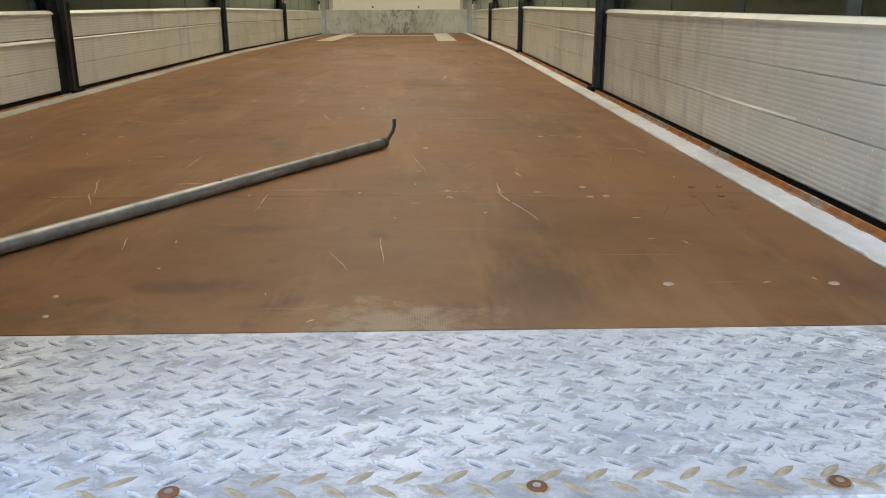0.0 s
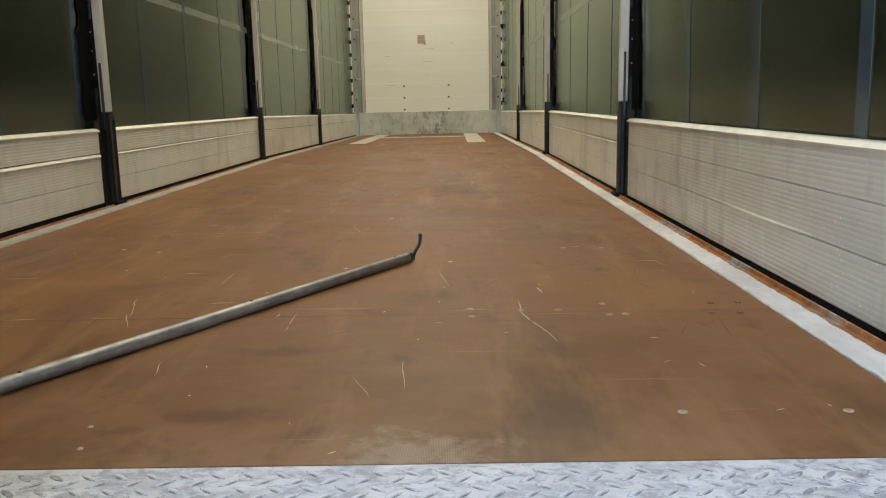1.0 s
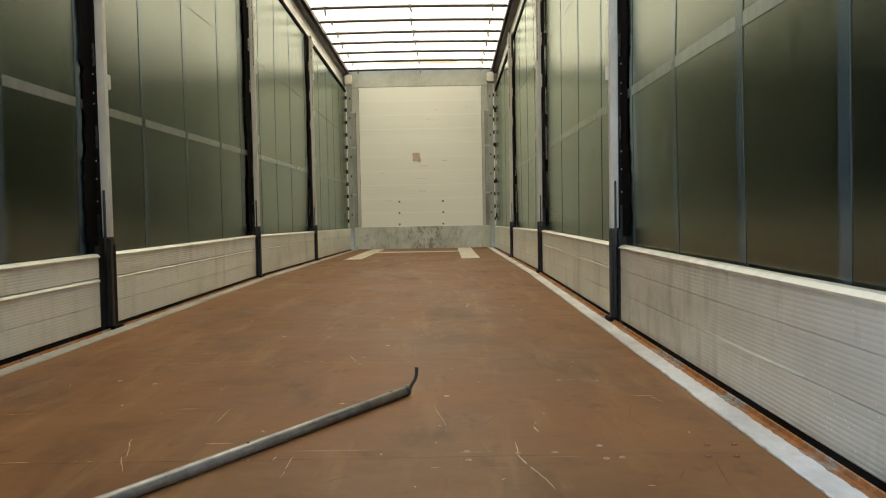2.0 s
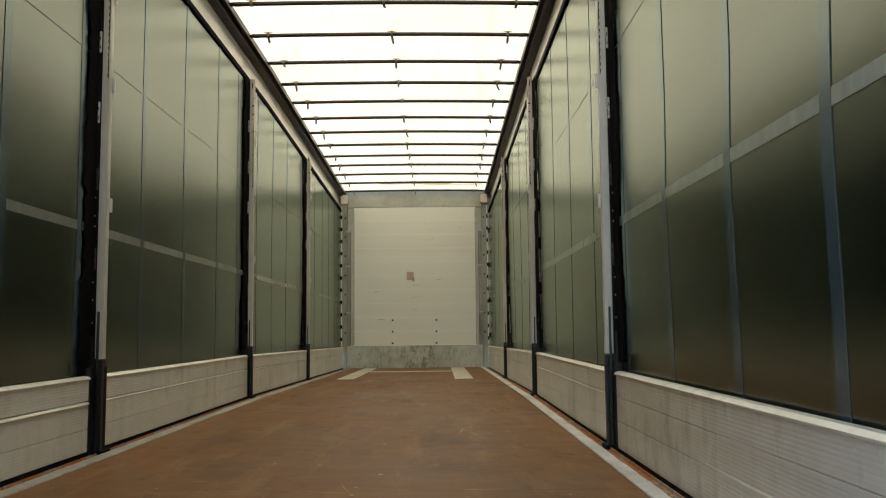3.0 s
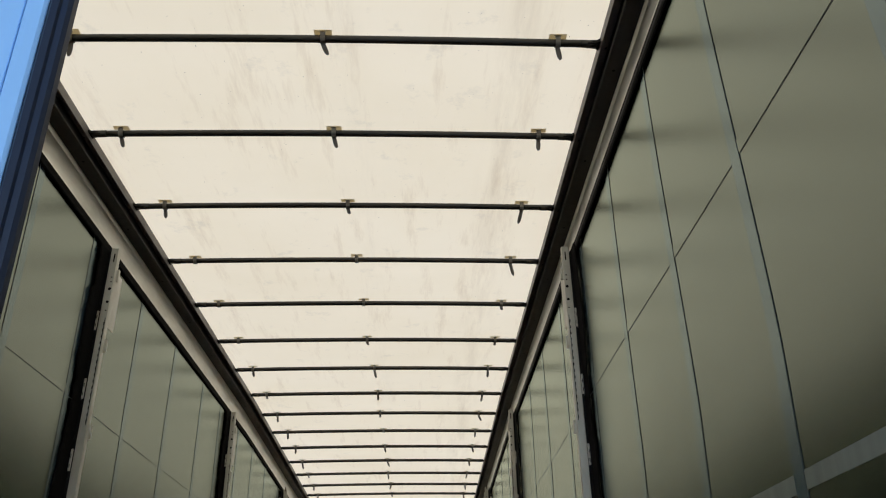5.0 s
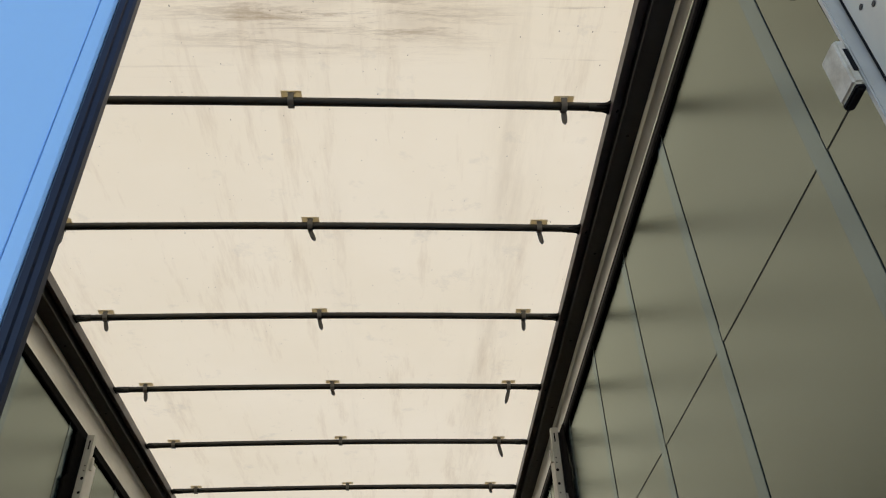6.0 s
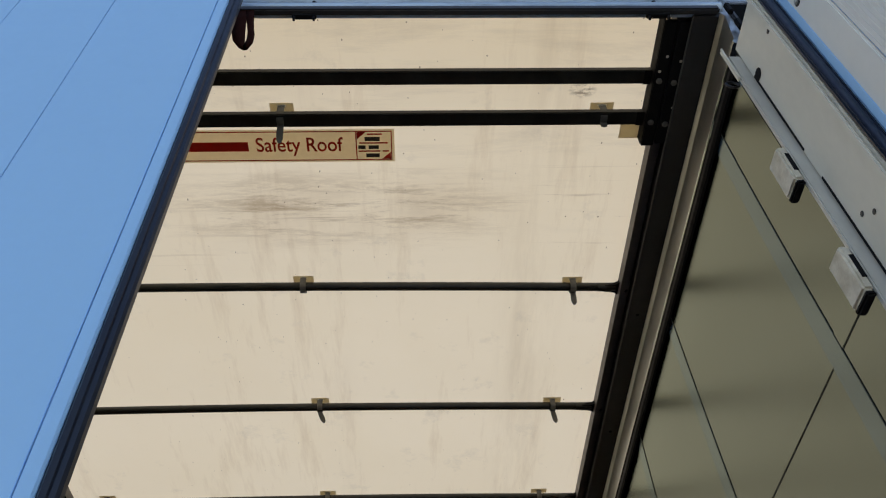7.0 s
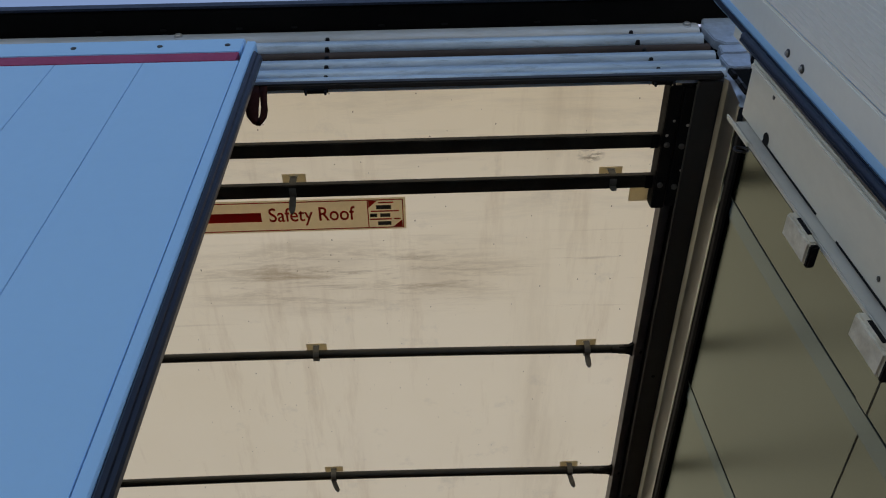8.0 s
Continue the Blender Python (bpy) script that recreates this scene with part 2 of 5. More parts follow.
def roof_material():
    m = Mat("cream_translucent_roof_tarpaulin", 0.6)
    c = m.mix(m.ramp(m.noise(0.8, 5), 0.35, 0.7), (0.89, 0.78, 0.55), (0.85, 0.735, 0.50))
    # dirt streaks running along and across, thickest near the rear
    x, y, z = m.axes()
    near = m.ramp(y, 0.75, 0.05)
    streak = m.ramp(m.noise(2.6, 7, 0.72, (0.55, 3.2, 1), 0.06, 0.3), 0.50, 0.72)
    along = m.ramp(m.noise(3.6, 6, 0.7, (2.4, 0.32, 1)), 0.55, 0.75)
    c = m.mix(m.math("MULTIPLY", m.math("MULTIPLY", near, streak), 0.35), c, (0.40, 0.34, 0.24))
    c = m.mix(m.math("MULTIPLY", along, 0.44), c, (0.56, 0.42, 0.25))
    side = m.math("MULTIPLY", m.ramp(m.math("ABSOLUTE", m.math("ADD", x, -0.88)), 0.16, 0.02), m.ramp(m.noise(2.2, 6, 0.7, (4.0, 0.5, 1)), 0.42, 0.7))
    c = m.mix(m.math("MULTIPLY", side, 0.34), c, (0.50, 0.39, 0.24))
    lane = m.math("MULTIPLY", m.ramp(m.math("ABSOLUTE", m.math("ADD", x, -0.10)), 0.10, 0.01), m.ramp(m.noise(2.0, 6, 0.7, (5.0, 0.6, 1)), 0.45, 0.7))
    c = m.mix(m.math("MULTIPLY", lane, 0.14), c, (0.52, 0.43, 0.29))
    # a patch rubbed dark by goods behind the rear bars
    glare_rub = m.math("MULTIPLY", m.ramp(m.math("ABSOLUTE", m.math("ADD", x, -0.18)), 0.72, 0.25), m.ramp(m.math("ABSOLUTE", m.math("ADD", y, -0.46)), 0.20, 0.03))
    c = m.mix(m.math("MULTIPLY", glare_rub, m.ramp(m.noise(4.0, 4), 0.3, 0.7, 0.0, 0.35)), c, (0.42, 0.31, 0.19))
    glare_rub = m.math("MULTIPLY", glare_rub, m.ramp(m.noise(9.0, 8, 0.78, (0.32, 2.2, 1), -0.14, 0.3), 0.48, 0.62))
    c = m.mix(m.math("MULTIPLY", glare_rub, 0.6), c, (0.30, 0.20, 0.10))
    dx = m.math("DIVIDE", m.math("ADD", x, -0.975), 0.045)
    dy = m.math("DIVIDE", m.math("ADD", y, 0.018), 0.030)
    d = m.math("SQRT", m.math("ADD", m.math("MULTIPLY", dx, dx), m.math("MULTIPLY", dy, dy)))
    mark = m.math("MULTIPLY", m.ramp(d, 1.1, 0.4), m.ramp(m.noise(45, 5, 0.75, (0.6, 1.4, 1)), 0.47, 0.56))
    c = m.mix(m.math("MULTIPLY", mark, 0.8), c, (0.16, 0.12, 0.07))
    drag = m.math("MULTIPLY", m.ramp(m.noise(2.2, 6, 0.7, (0.5, 14, 1), -0.10, 0.2), 0.60, 0.68), m.math("MULTIPLY", m.ramp(y, 0.75, 0.55), m.ramp(y, 0.2, 0.42)))
    c = m.mix(m.math("MULTIPLY", drag, 0.45), c, (0.36, 0.25, 0.13))
    blot = m.ramp(m.noise(5.5, 5, 0.7), 0.60, 0.75)
    c = m.mix(m.math("MULTIPLY", blot, 0.34), c, (0.5, 0.44, 0.33))
    speck = m.cells(19.0, (1, 0.45, 1))
    hit = m.math("LESS_THAN", speck.outputs["Distance"], m.ramp(m.noise(23, 1), 0.35, 0.65, 0.012, 0.045))
    gate = m.math("GREATER_THAN", m.noise(3.0, 3), 0.53)
    c = m.mix(m.math("MULTIPLY", m.math("MULTIPLY", hit, gate), 0.8), c, (0.13, 0.10, 0.06))
    fleck = m.cells(38.0, (1, 0.6, 1))
    hit = m.math("LESS_THAN", fleck.outputs["Distance"], m.ramp(m.noise(31, 1), 0.40, 0.66, 0.0, 0.085))
    c = m.mix(m.math("MULTIPLY", hit, m.ramp(y, 3.2, 0.4, 0.2, 0.85)), c, (0.20, 0.135, 0.08))
    m.color(c)
    tr = m.node("ShaderNodeBsdfTranslucent", Color=c)
    mx = m.node("ShaderNodeMixShader", Fac=0.55)
    m.t.links.new(m.p.outputs[0], mx.inputs[1])
    m.t.links.new(tr.outputs[0], mx.inputs[2])
    m.t.links.new(mx.outputs[0], m.t.nodes["Material Output"].inputs[0])
    return m.m


def sill_material():
    """Galvanised kick plate: pale zinc, dark blotches where loads hit it, rust runs below."""
    m = Mat("stained_galvanised_sill", 0.55, 0.1, 0.4)
    x, y, z = m.axes()
    c = m.mix(m.ramp(m.noise(2.5, 5, 0.65), 0.35, 0.7), (0.66, 0.70, 0.63), (0.46, 0.50, 0.44))
    mid = m.math("MULTIPLY", m.ramp(m.math("ABSOLUTE", x), 1.0, 0.1), m.ramp(m.noise(7.0, 6, 0.75, (1.6, 1, 0.8)), 0.50, 0.62))
    c = m.mix(m.math("MULTIPLY", mid, 0.75), c, (0.13, 0.125, 0.09))
    spot = m.ramp(m.noise(19.0, 4, 0.7, (1, 1, 0.4)), 0.58, 0.68)
    c = m.mix(m.math("MULTIPLY", spot, 0.6), c, (0.24, 0.20, 0.13))
    m.color(c)
    m.bump(m.noise(9, 3), 0.3, 0.004)
    return m.m


def header_material():
    """Weathered blue-grey aluminium bars: chalky on top, with dark grime streaks along them."""
    m = Mat("blue_grey_header_profile", 0.42, 0.3, 0.5)
    long = m.ramp(m.noise(5.0, 6, 0.7, (0.5, 1, 3)), 0.38, 0.68)
    c = m.mix(long, (0.52, 0.67, 0.80), (0.32, 0.42, 0.52))
    grime = m.ramp(m.noise(16.0, 6, 0.75, (0.4, 1, 4)), 0.54, 0.68)
    c = m.mix(m.math("MULTIPLY", grime, 0.4), c, (0.075, 0.085, 0.09))
    chalk = m.ramp(m.noise(30.0, 4, 0.7, (0.3, 1, 3)), 0.58, 0.7)
    c = m.mix(m.math("MULTIPLY", chalk, 0.35), c, (0.66, 0.76, 0.85))
    m.color(c)
    m.rough(m.ramp(grime, 0, 1, 0.36, 0.62))
    m.bump(m.noise(40, 4), 0.25, 0.001)
    return m.m


def wall_material():
    m = Mat("cream_painted_front_panel", 0.45, 0, 0.4)
    c = m.mix(m.ramp(m.noise(0.8, 5), 0.35, 0.7), (0.92, 0.955, 0.87), (0.89, 0.925, 0.835))
    band = m.ramp(m.noise(1.4, 4, 0.6, (0.15, 1, 2.6)), 0.5, 0.75)
    c = m.mix(m.math("MULTIPLY", band, 0.2), c, (0.74, 0.71, 0.61))
    sc = m.ramp(m.noise(4.0, 5, 0.7, (0.7, 1, 9)), 0.66, 0.7)
    c = m.mix(m.math("MULTIPLY", sc, 0.12), c, (0.45, 0.40, 0.32))
    c = m.mix(m.math("MULTIPLY", m.part_random(), 0.10), c, (0.74, 0.72, 0.62))
    m.color(c)
    return m.m


FLOOR, PLATE, CURTAIN, ROOF, WALL, PLANK = floor_material(), plate_material(), curtain_material(), roof_material(), wall_material(), plank_material("ribbed_aluminium", (0.885, 0.905, 0.81), (0.755, 0.775, 0.68), 0.55)
# the same planks in darker tones with stronger patches, for the rear right board
PLANK_DARKER = plank_material("darker_ribbed_aluminium", (0.785, 0.80, 0.725), (0.55, 0.565, 0.50), 0.95)
RUST, RUSTY_GALV = rust_material("rust", 0.12), rust_material("rusty_galvanised_channel", 0.23)
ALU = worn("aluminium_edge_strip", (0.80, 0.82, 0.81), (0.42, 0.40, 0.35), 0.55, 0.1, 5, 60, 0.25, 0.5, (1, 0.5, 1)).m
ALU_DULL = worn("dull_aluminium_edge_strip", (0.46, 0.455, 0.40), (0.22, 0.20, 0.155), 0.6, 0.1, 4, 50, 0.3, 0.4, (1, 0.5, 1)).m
GALV = worn("galvanised_steel", (0.56, 0.60, 0.53), (0.36, 0.385, 0.33), 0.5, 0.15, 2.2, 18, 0.25).m
GALV_POST = worn("grey_green_corner_post", (0.40, 0.43, 0.38), (0.17, 0.18, 0.15), 0.5, 0.2, 5, 30, 0.35, 0.5, (1, 1, 0.3)).m
GALV_DARK = sill_material()
RAIL_FACE = worn("pale_roof_rail", (0.72, 0.71, 0.65), (0.48, 0.47, 0.42), 0.33, 1.0, 1.5, 30, 0.15, 0.5, (1, 0.3, 1)).m
RAIL_LIP = worn("grey_brown_rail_lip", (0.125, 0.112, 0.108), (0.075, 0.068, 0.064), 0.5, 0.1, 3, 40).m
RAIL_DARK = worn("dark_grey_rail", (0.030, 0.031, 0.031), (0.055, 0.054, 0.05), 0.45, 0.0, 2, 30).m
BLACK = worn("black_rubber", (0.006, 0.006, 0.0065), (0.014, 0.0135, 0.013), 0.68, 0, 3, 40, 0.2, 0.14).m
BOW = worn("dark_steel_bow", (0.036, 0.036, 0.032), (0.075, 0.068, 0.055), 0.40, 0.3, 4, 50).m
POST = worn("pale_painted_post", (0.66, 0.65, 0.58), (0.36, 0.345, 0.29), 0.45, 0.1, 3, 40, 0.2, 0.5, (1, 1, 0.4)).m
BRACKET = worn("worn_dark_steel", (0.007, 0.007, 0.0068), (0.042, 0.040, 0.035), 0.5, 0.1, 12, 70, 0.3, 0.5, (1, 1, 0.25)).m
STEEL = worn("zinc_plated_steel", (0.50, 0.50, 0.49), (0.25, 0.24, 0.22), 0.4, 0.7, 6, 60).m
WHITE = worn("white_corner_paint", (0.90, 0.88, 0.76), (0.76, 0.735, 0.63), 0.4, 0, 1.5, 40, 0.08).m
JOINT_GLINT = worn("panel_joint_glint", (0.97, 0.985, 0.93), (0.93, 0.95, 0.88), 0.35, 0, 2, 40, 0.04).m
CORNER = worn("off_white_post_paint", (0.76, 0.725, 0.60), (0.58, 0.55, 0.44), 0.36, 0, 1.8, 40, 0.1, 0.5, (1, 1, 0.5)).m
DOOR = worn("pale_blue_door_panel", (0.38, 0.69, 1.0), (0.35, 0.65, 0.97), 0.42, 0, 0.8, 30, 0.03).m
DOOR_IN = worn("ivory_door_lining", (0.86, 0.85, 0.77), (0.78, 0.77, 0.69), 0.4, 0, 1.0, 40, 0.06).m
GASKET = worn("door_gasket", (0.010, 0.015, 0.030), (0.018, 0.025, 0.042), 0.36, 0, 3, 40, 0.1, 0.5).m
RED = worn("red_strip", (0.36, 0.020, 0.085), (0.30, 0.02, 0.08), 0.35, 0, 4, 60, 0.1).m
BAND = band_material("blue_grey_webbing", (0.040, 0.066, 0.092), (0.031, 0.053, 0.074))
CROSS_BAND = band_material("grey_webbing", (0.24, 0.245, 0.22), (0.19, 0.195, 0.172))
THREAD = worn("dark_welt", (0.052, 0.058, 0.047), (0.068, 0.074, 0.060), 0.45, 0, 4, 80).m
CLIP = worn("beige_clip_plate", (0.66, 0.60, 0.46), (0.54, 0.48, 0.36), 0.5, 0, 6, 60).m
STRAP = worn("grey_strap", (0.30, 0.29, 0.26), (0.20, 0.19, 0.17), 0.6, 0, 6, 80).m
BLOCK = worn("weathered_white_block", (0.78, 0.73, 0.59), (0.46, 0.38, 0.24), 0.7, 0, 22, 60, 0.3).m
TAPE = worn("pale_floor_strip", (0.72, 0.68, 0.56), (0.52, 0.45, 0.33), 0.6, 0, 3, 40).m
SCRATCH = worn("bare_wood_scratch", (0.70, 0.56, 0.40), (0.46, 0.32, 0.20), 0.8, 0, 9, 80).m
WOOD = worn("tan_tape", (0.84, 0.78, 0.64), (0.74, 0.66, 0.50), 0.65, 0, 1.5, 12, 0.15, 0.3, (0.2, 2, 1)).m
PAPER = worn("cream_sticker", (0.86, 0.78, 0.64), (0.80, 0.72, 0.58), 0.5, 0, 4, 60).m
INK = worn("dark_red_ink", (0.62, 0.06, 0.05), (0.56, 0.06, 0.05), 0.5, 0, 4, 60).m
GREY_INK = worn("grey_print", (0.07, 0.065, 0.055), (0.12, 0.11, 0.09), 0.5, 0, 20, 90).m
POLE = worn("galvanised_pole", (0.44, 0.45, 0.445), (0.15, 0.145, 0.13), 0.40, 0.8, 14, 70, 0.4).m
ASPHALT = worn("grey_concrete_yard", (0.36, 0.35, 0.325), (0.27, 0.265, 0.25), 0.85, 0, 0.5, 60, 0.4).m
MAROON = worn("dark_maroon_strap", (0.045, 0.012, 0.008), (0.025, 0.008, 0.006), 0.9, 0, 5, 90, 0.2, 0.05).m
SPLIT = worn("brown_worn_strip", (0.060, 0.042, 0.034), (0.022, 0.019, 0.018), 0.7, 0, 12, 60, 0.3, 0.3, (0.3, 1, 1)).m
PATCH = worn("brown_paper_patch", (0.58, 0.47, 0.35), (0.46, 0.36, 0.25), 0.7, 0, 20, 60).m
CAST = worn("blue_grey_cast_block", (0.50, 0.60, 0.72), (0.18, 0.22, 0.26), 0.45, 0.3, 9, 40, 0.3).m
TARP_EDGE = header_material()
BAND_TOP = worn("grey_top_band", (0.60, 0.635, 0.65), (0.32, 0.34, 0.34), 0.5, 0.2, 4, 40, 0.3, 0.5, (0.4, 1, 2)).m
DULL = worn("dull_grey_steel", (0.12, 0.12, 0.108), (0.06, 0.06, 0.054), 0.6, 0.1, 5, 40, 0.3).m
MATT_BLACK = worn("matt_black_rubber", (0.005, 0.005, 0.005), (0.009, 0.009, 0.0085), 0.95, 0, 3, 40, 0.2, 0.06).m
LUG = lug_material()
ORANGE = worn("dark_rust", (0.26, 0.105, 0.045), (0.10, 0.05, 0.028), 0.7, 0, 40, 120, 0.3, 0.3).m
SCREW = worn("tan_screw_head", (0.52, 0.39, 0.27), (0.26, 0.13, 0.07), 0.85, 0, 60, 120, 0.3, 0.1).m
UNDER = worn("dark_underframe", (0.03, 0.03, 0.032), (0.05, 0.045, 0.04), 0.6, 0, 2, 30).m


def vinyl(mat, share):
    """Thin vinyl on the roof cloth: part of the daylight shines through it."""
    t = mat.node_tree
    p = t.nodes["Principled BSDF"]
    tr, mx = t.nodes.new("ShaderNodeBsdfTranslucent"), t.nodes.new("ShaderNodeMixShader")
    t.links.new(p.inputs["Base Color"].links[0].from_socket, tr.inputs[0])
    mx.inputs[0].default_value = share
    t.links.new(p.outputs[0], mx.inputs[1])
    t.links.new(tr.outputs[0], mx.inputs[2])
    t.links.new(mx.outputs[0], t.nodes["Material Output"].inputs[0])
    return mat


vinyl(WOOD, 0.85), vinyl(PAPER, 0.85), vinyl(CLIP, 0.92), vinyl(INK, 0.6), vinyl(STRAP, 0.4)


# ---- building helpers ----
def thing(name, label="", category="", group="", kind="", at=(0, 0, 0)):
    """An Empty at a thing's base, that parents its parts."""
    ob = new(name)
    ob.empty_display_size = 0.05
    ob.location = at
    return tagged(ob, label, category, group, kind)


def mesh_of(bm, name, *materials, smooth=False):
    me = bpy.data.meshes.new(name)
    bmesh.ops.recalc_face_normals(bm, faces=bm.faces)
    bm.to_mesh(me)
    bm.free()
    for m in materials:
        me.materials.append(m)
    if smooth:
        for p in me.polygons:
            p.use_smooth = True
    return me


def part(name, bm, material, parent=None, label="", smooth=False):
    """One mesh object out of a bmesh (or ready mesh), under its thing; the mesh is written in world places."""
    me = mesh_of(bm, name, material, smooth=smooth) if isinstance(bm, bmesh.types.BMesh) else bm
    ob = new(name, me)
    if parent is not None:
        ob.parent = parent
        up = parent
        shift = Vector((0, 0, 0))
        while up is not None:
            shift += up.location
            up = up.parent
        ob.location = -shift
    return tagged(ob, label)


def box(x0, x1, y0, y1, z0, z1, bevel=0.0, bm=None):
    bm = bm or bmesh.new()
    x0, x1 = min(x0, x1), max(x0, x1)
    v = [bm.verts.new((x, y, z)) for z in (z0, z1) for y in (y0, y1) for x in (x0, x1)]
    faces = [bm.faces.new([v[i] for i in f]) for f in ((0, 2, 3, 1), (4, 5, 7, 6), (0, 1, 5, 4), (2, 6, 7, 3), (0, 4, 6, 2), (1, 3, 7, 5))]
    if bevel:
        edges = {e for f in faces for e in f.edges}
        bmesh.ops.bevel(bm, geom=list(edges), offset=bevel, segments=2, affect="EDGES", clamp_overlap=True)
    return bm


def tube(points, radius, sides=12, bm=None, caps=True):
    """A round bar along a line of points."""
    bm = bm or bmesh.new()
    pts = [Vector(p) for p in points]
    rings, ref = [], None
    for i, p in enumerate(pts):
        d = (pts[min(i + 1, len(pts) - 1)] - pts[max(i - 1, 0)]).normalized()
        if ref is None:
            ref = d.orthogonal().normalized()
        ref = (ref - d * ref.dot(d)).normalized()
        side = d.cross(ref)
        r = radius[i] if isinstance(radius, (list, tuple)) else radius
        rings.append([bm.verts.new(p + r * (math.cos(k * math.tau / sides) * ref + math.sin(k * math.tau / sides) * side)) for k in range(sides)])
    for a, b in zip(rings, rings[1:]):
        for k in range(sides):
            bm.faces.new((a[k], a[(k + 1) % sides], b[(k + 1) % sides], b[k]))
    if caps:
        bm.faces.new(rings[0][::-1])
        bm.faces.new(rings[-1])
    return bm


def run(profile, ys, dip=None, closed=True, bm=None):
    """A profile of (x, z) points drawn out along y; dip(y) lowers it on the way."""
    bm = bm or bmesh.new()
    rows = [[bm.verts.new((x, y, z + (dip(y) if dip else 0.0))) for x, z in profile] for y in ys]
    n = len(profile)
    for a, b in zip(rows, rows[1:]):
        for k in range(n if closed else n - 1):
            bm.faces.new((a[k], a[(k + 1) % n], b[(k + 1) % n], b[k]))
    if closed:
        bm.faces.new(rows[0])
        bm.faces.new(rows[-1][::-1])
    return bm


def disc(x, y, z, r, h, axis="z", sides=14, bm=None):
    """A low round head with a chamfer; it stands out along the axis."""
    bm = bm or bmesh.new()
    rings = []
    for rr, d in ((r, 0.0), (r, 0.6 * h), (0.72 * r, h)):
        ring = []
        for k in range(sides):
            c, s = rr * math.cos(k * math.tau / sides), rr * math.sin(k * math.tau / sides)
            ring.append(bm.verts.new({"z": (x + c, y + s, z + d), "y": (x + c, y + d, z + s), "x": (x + d, y + c, z + s)}[axis]))
        rings.append(ring)
    for a, b in zip(rings, rings[1:]):
        for k in range(sides):
            bm.faces.new((a[k], a[(k + 1) % sides], b[(k + 1) % sides], b[k]))
    bm.faces.new(rings[-1])
    bm.faces.new(rings[0][::-1])
    return bm


def clamp(v):
    return max(0.0, min(1.0, v))


def floor_dip(y):
    """The floor falls a little towards the front."""
    return -0.085 * clamp((y - 5.9) / 7.2)


def roof_dip(y):
    """So does the roof."""
    return -0.165 * clamp((y - 6.8) / 6.3)


REAR, FRONT = -0.518, 13.1
POSTS = (2.825, 5.98, 9.112)
LONG = [-0.30, 5.9, 6.8, 8.4, 10.0, 11.6, FRONT]


def long_steps(y0, y1):
    return [y0] + [y for y in LONG if y0 + 0.05 < y < y1 - 0.05] + [y1]


# ---- ground and underframe ----
part("ground", box(-400, 400, -400, 400, -1.4, -1.2), ASPHALT)
tagged(bpy.data.objects["ground"], kind="structure")
tagged(part("underframe", box(-1.1, 1.1, -0.3, 12.5, -1.2, -0.2), UNDER), kind="structure")

# ---- floor ----
floor = thing("floor", kind="structure")
part("bed", run([(-1.30, -0.2), (1.30, -0.2), (1.30, -0.03), (-1.30, -0.03)], long_steps(REAR + 0.02, FRONT + 0.02), floor_dip), UNDER, floor)


def floor_panel(y0, y1):
    gap = 0.0007
    bm = run([(-1.104, -0.028), (1.104, -0.028), (1.104, -0.002), (1.102, 0.0), (-1.102, 0.0), (-1.104, -0.002)], long_steps(y0 + gap, y1 - gap), floor_dip)
    return part("floor_panel", bm, FLOOR, floor)


EDGES = [-0.150, 0.601, 1.782] + [1.782 + 1.18 * k for k in range(1, 10)] + [FRONT - 0.01]
for y0, y1 in zip(EDGES, EDGES[1:]):
    floor_panel(y0, y1)

# aluminium strips along both edges, the rusty channels beside them
for s in (-1, 1):
    prof = [(s * 1.106, -0.028), (s * 1.166, -0.028), (s * 1.166, 0.003), (s * 1.163, 0.006), (s * 1.109, 0.004), (s * 1.106, 0.001)]
    rng = random.Random(40 + s)
    bm = bmesh.new()
    prev = None
    for y in [-0.150 + 0.025 * k for k in range(200)] + [5.2, 5.9, 6.8, 8.4, 10.0, 11.6, FRONT - 0.05]:
        a, b, d = rng.uniform(-0.0035, 0.0035), rng.uniform(-0.003, 0.003), floor_dip(y)
        cur = [bm.verts.new((x + s * (b if k in (1, 2, 3) else a), y, z + d)) for k, (x, z) in enumerate(prof)]
        if prev:
            for q in range(6):
                bm.faces.new((prev[q], prev[(q + 1) % 6], cur[(q + 1) % 6], cur[q]))
        else:
            bm.faces.new(cur)
        prev = cur
    bm.faces.new(prev)
    bmesh.ops.recalc_face_normals(bm, faces=bm.faces)
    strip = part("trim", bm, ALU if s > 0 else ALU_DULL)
    tagged(strip, "worn grey aluminium edge strip along the brown floor", "floor trim", kind="structure")
    prof = [(s * 1.168, -0.028), (s * 1.25, -0.028), (s * 1.25, -0.020), (s * 1.214, -0.020), (s * 1.212, 0.002), (s * 1.206, 0.002), (s * 1.203, -0.008), (s * 1.176, -0.008), (s * 1.173, 0.002), (s * 1.168, 0.002)]
    ch = part("trim", run(prof, long_steps(-0.150, FRONT - 0.05), floor_dip), RUSTY_GALV)
    tagged(ch, "rusty steel channel between floor strip and side boards", "floor trim", kind="structure")

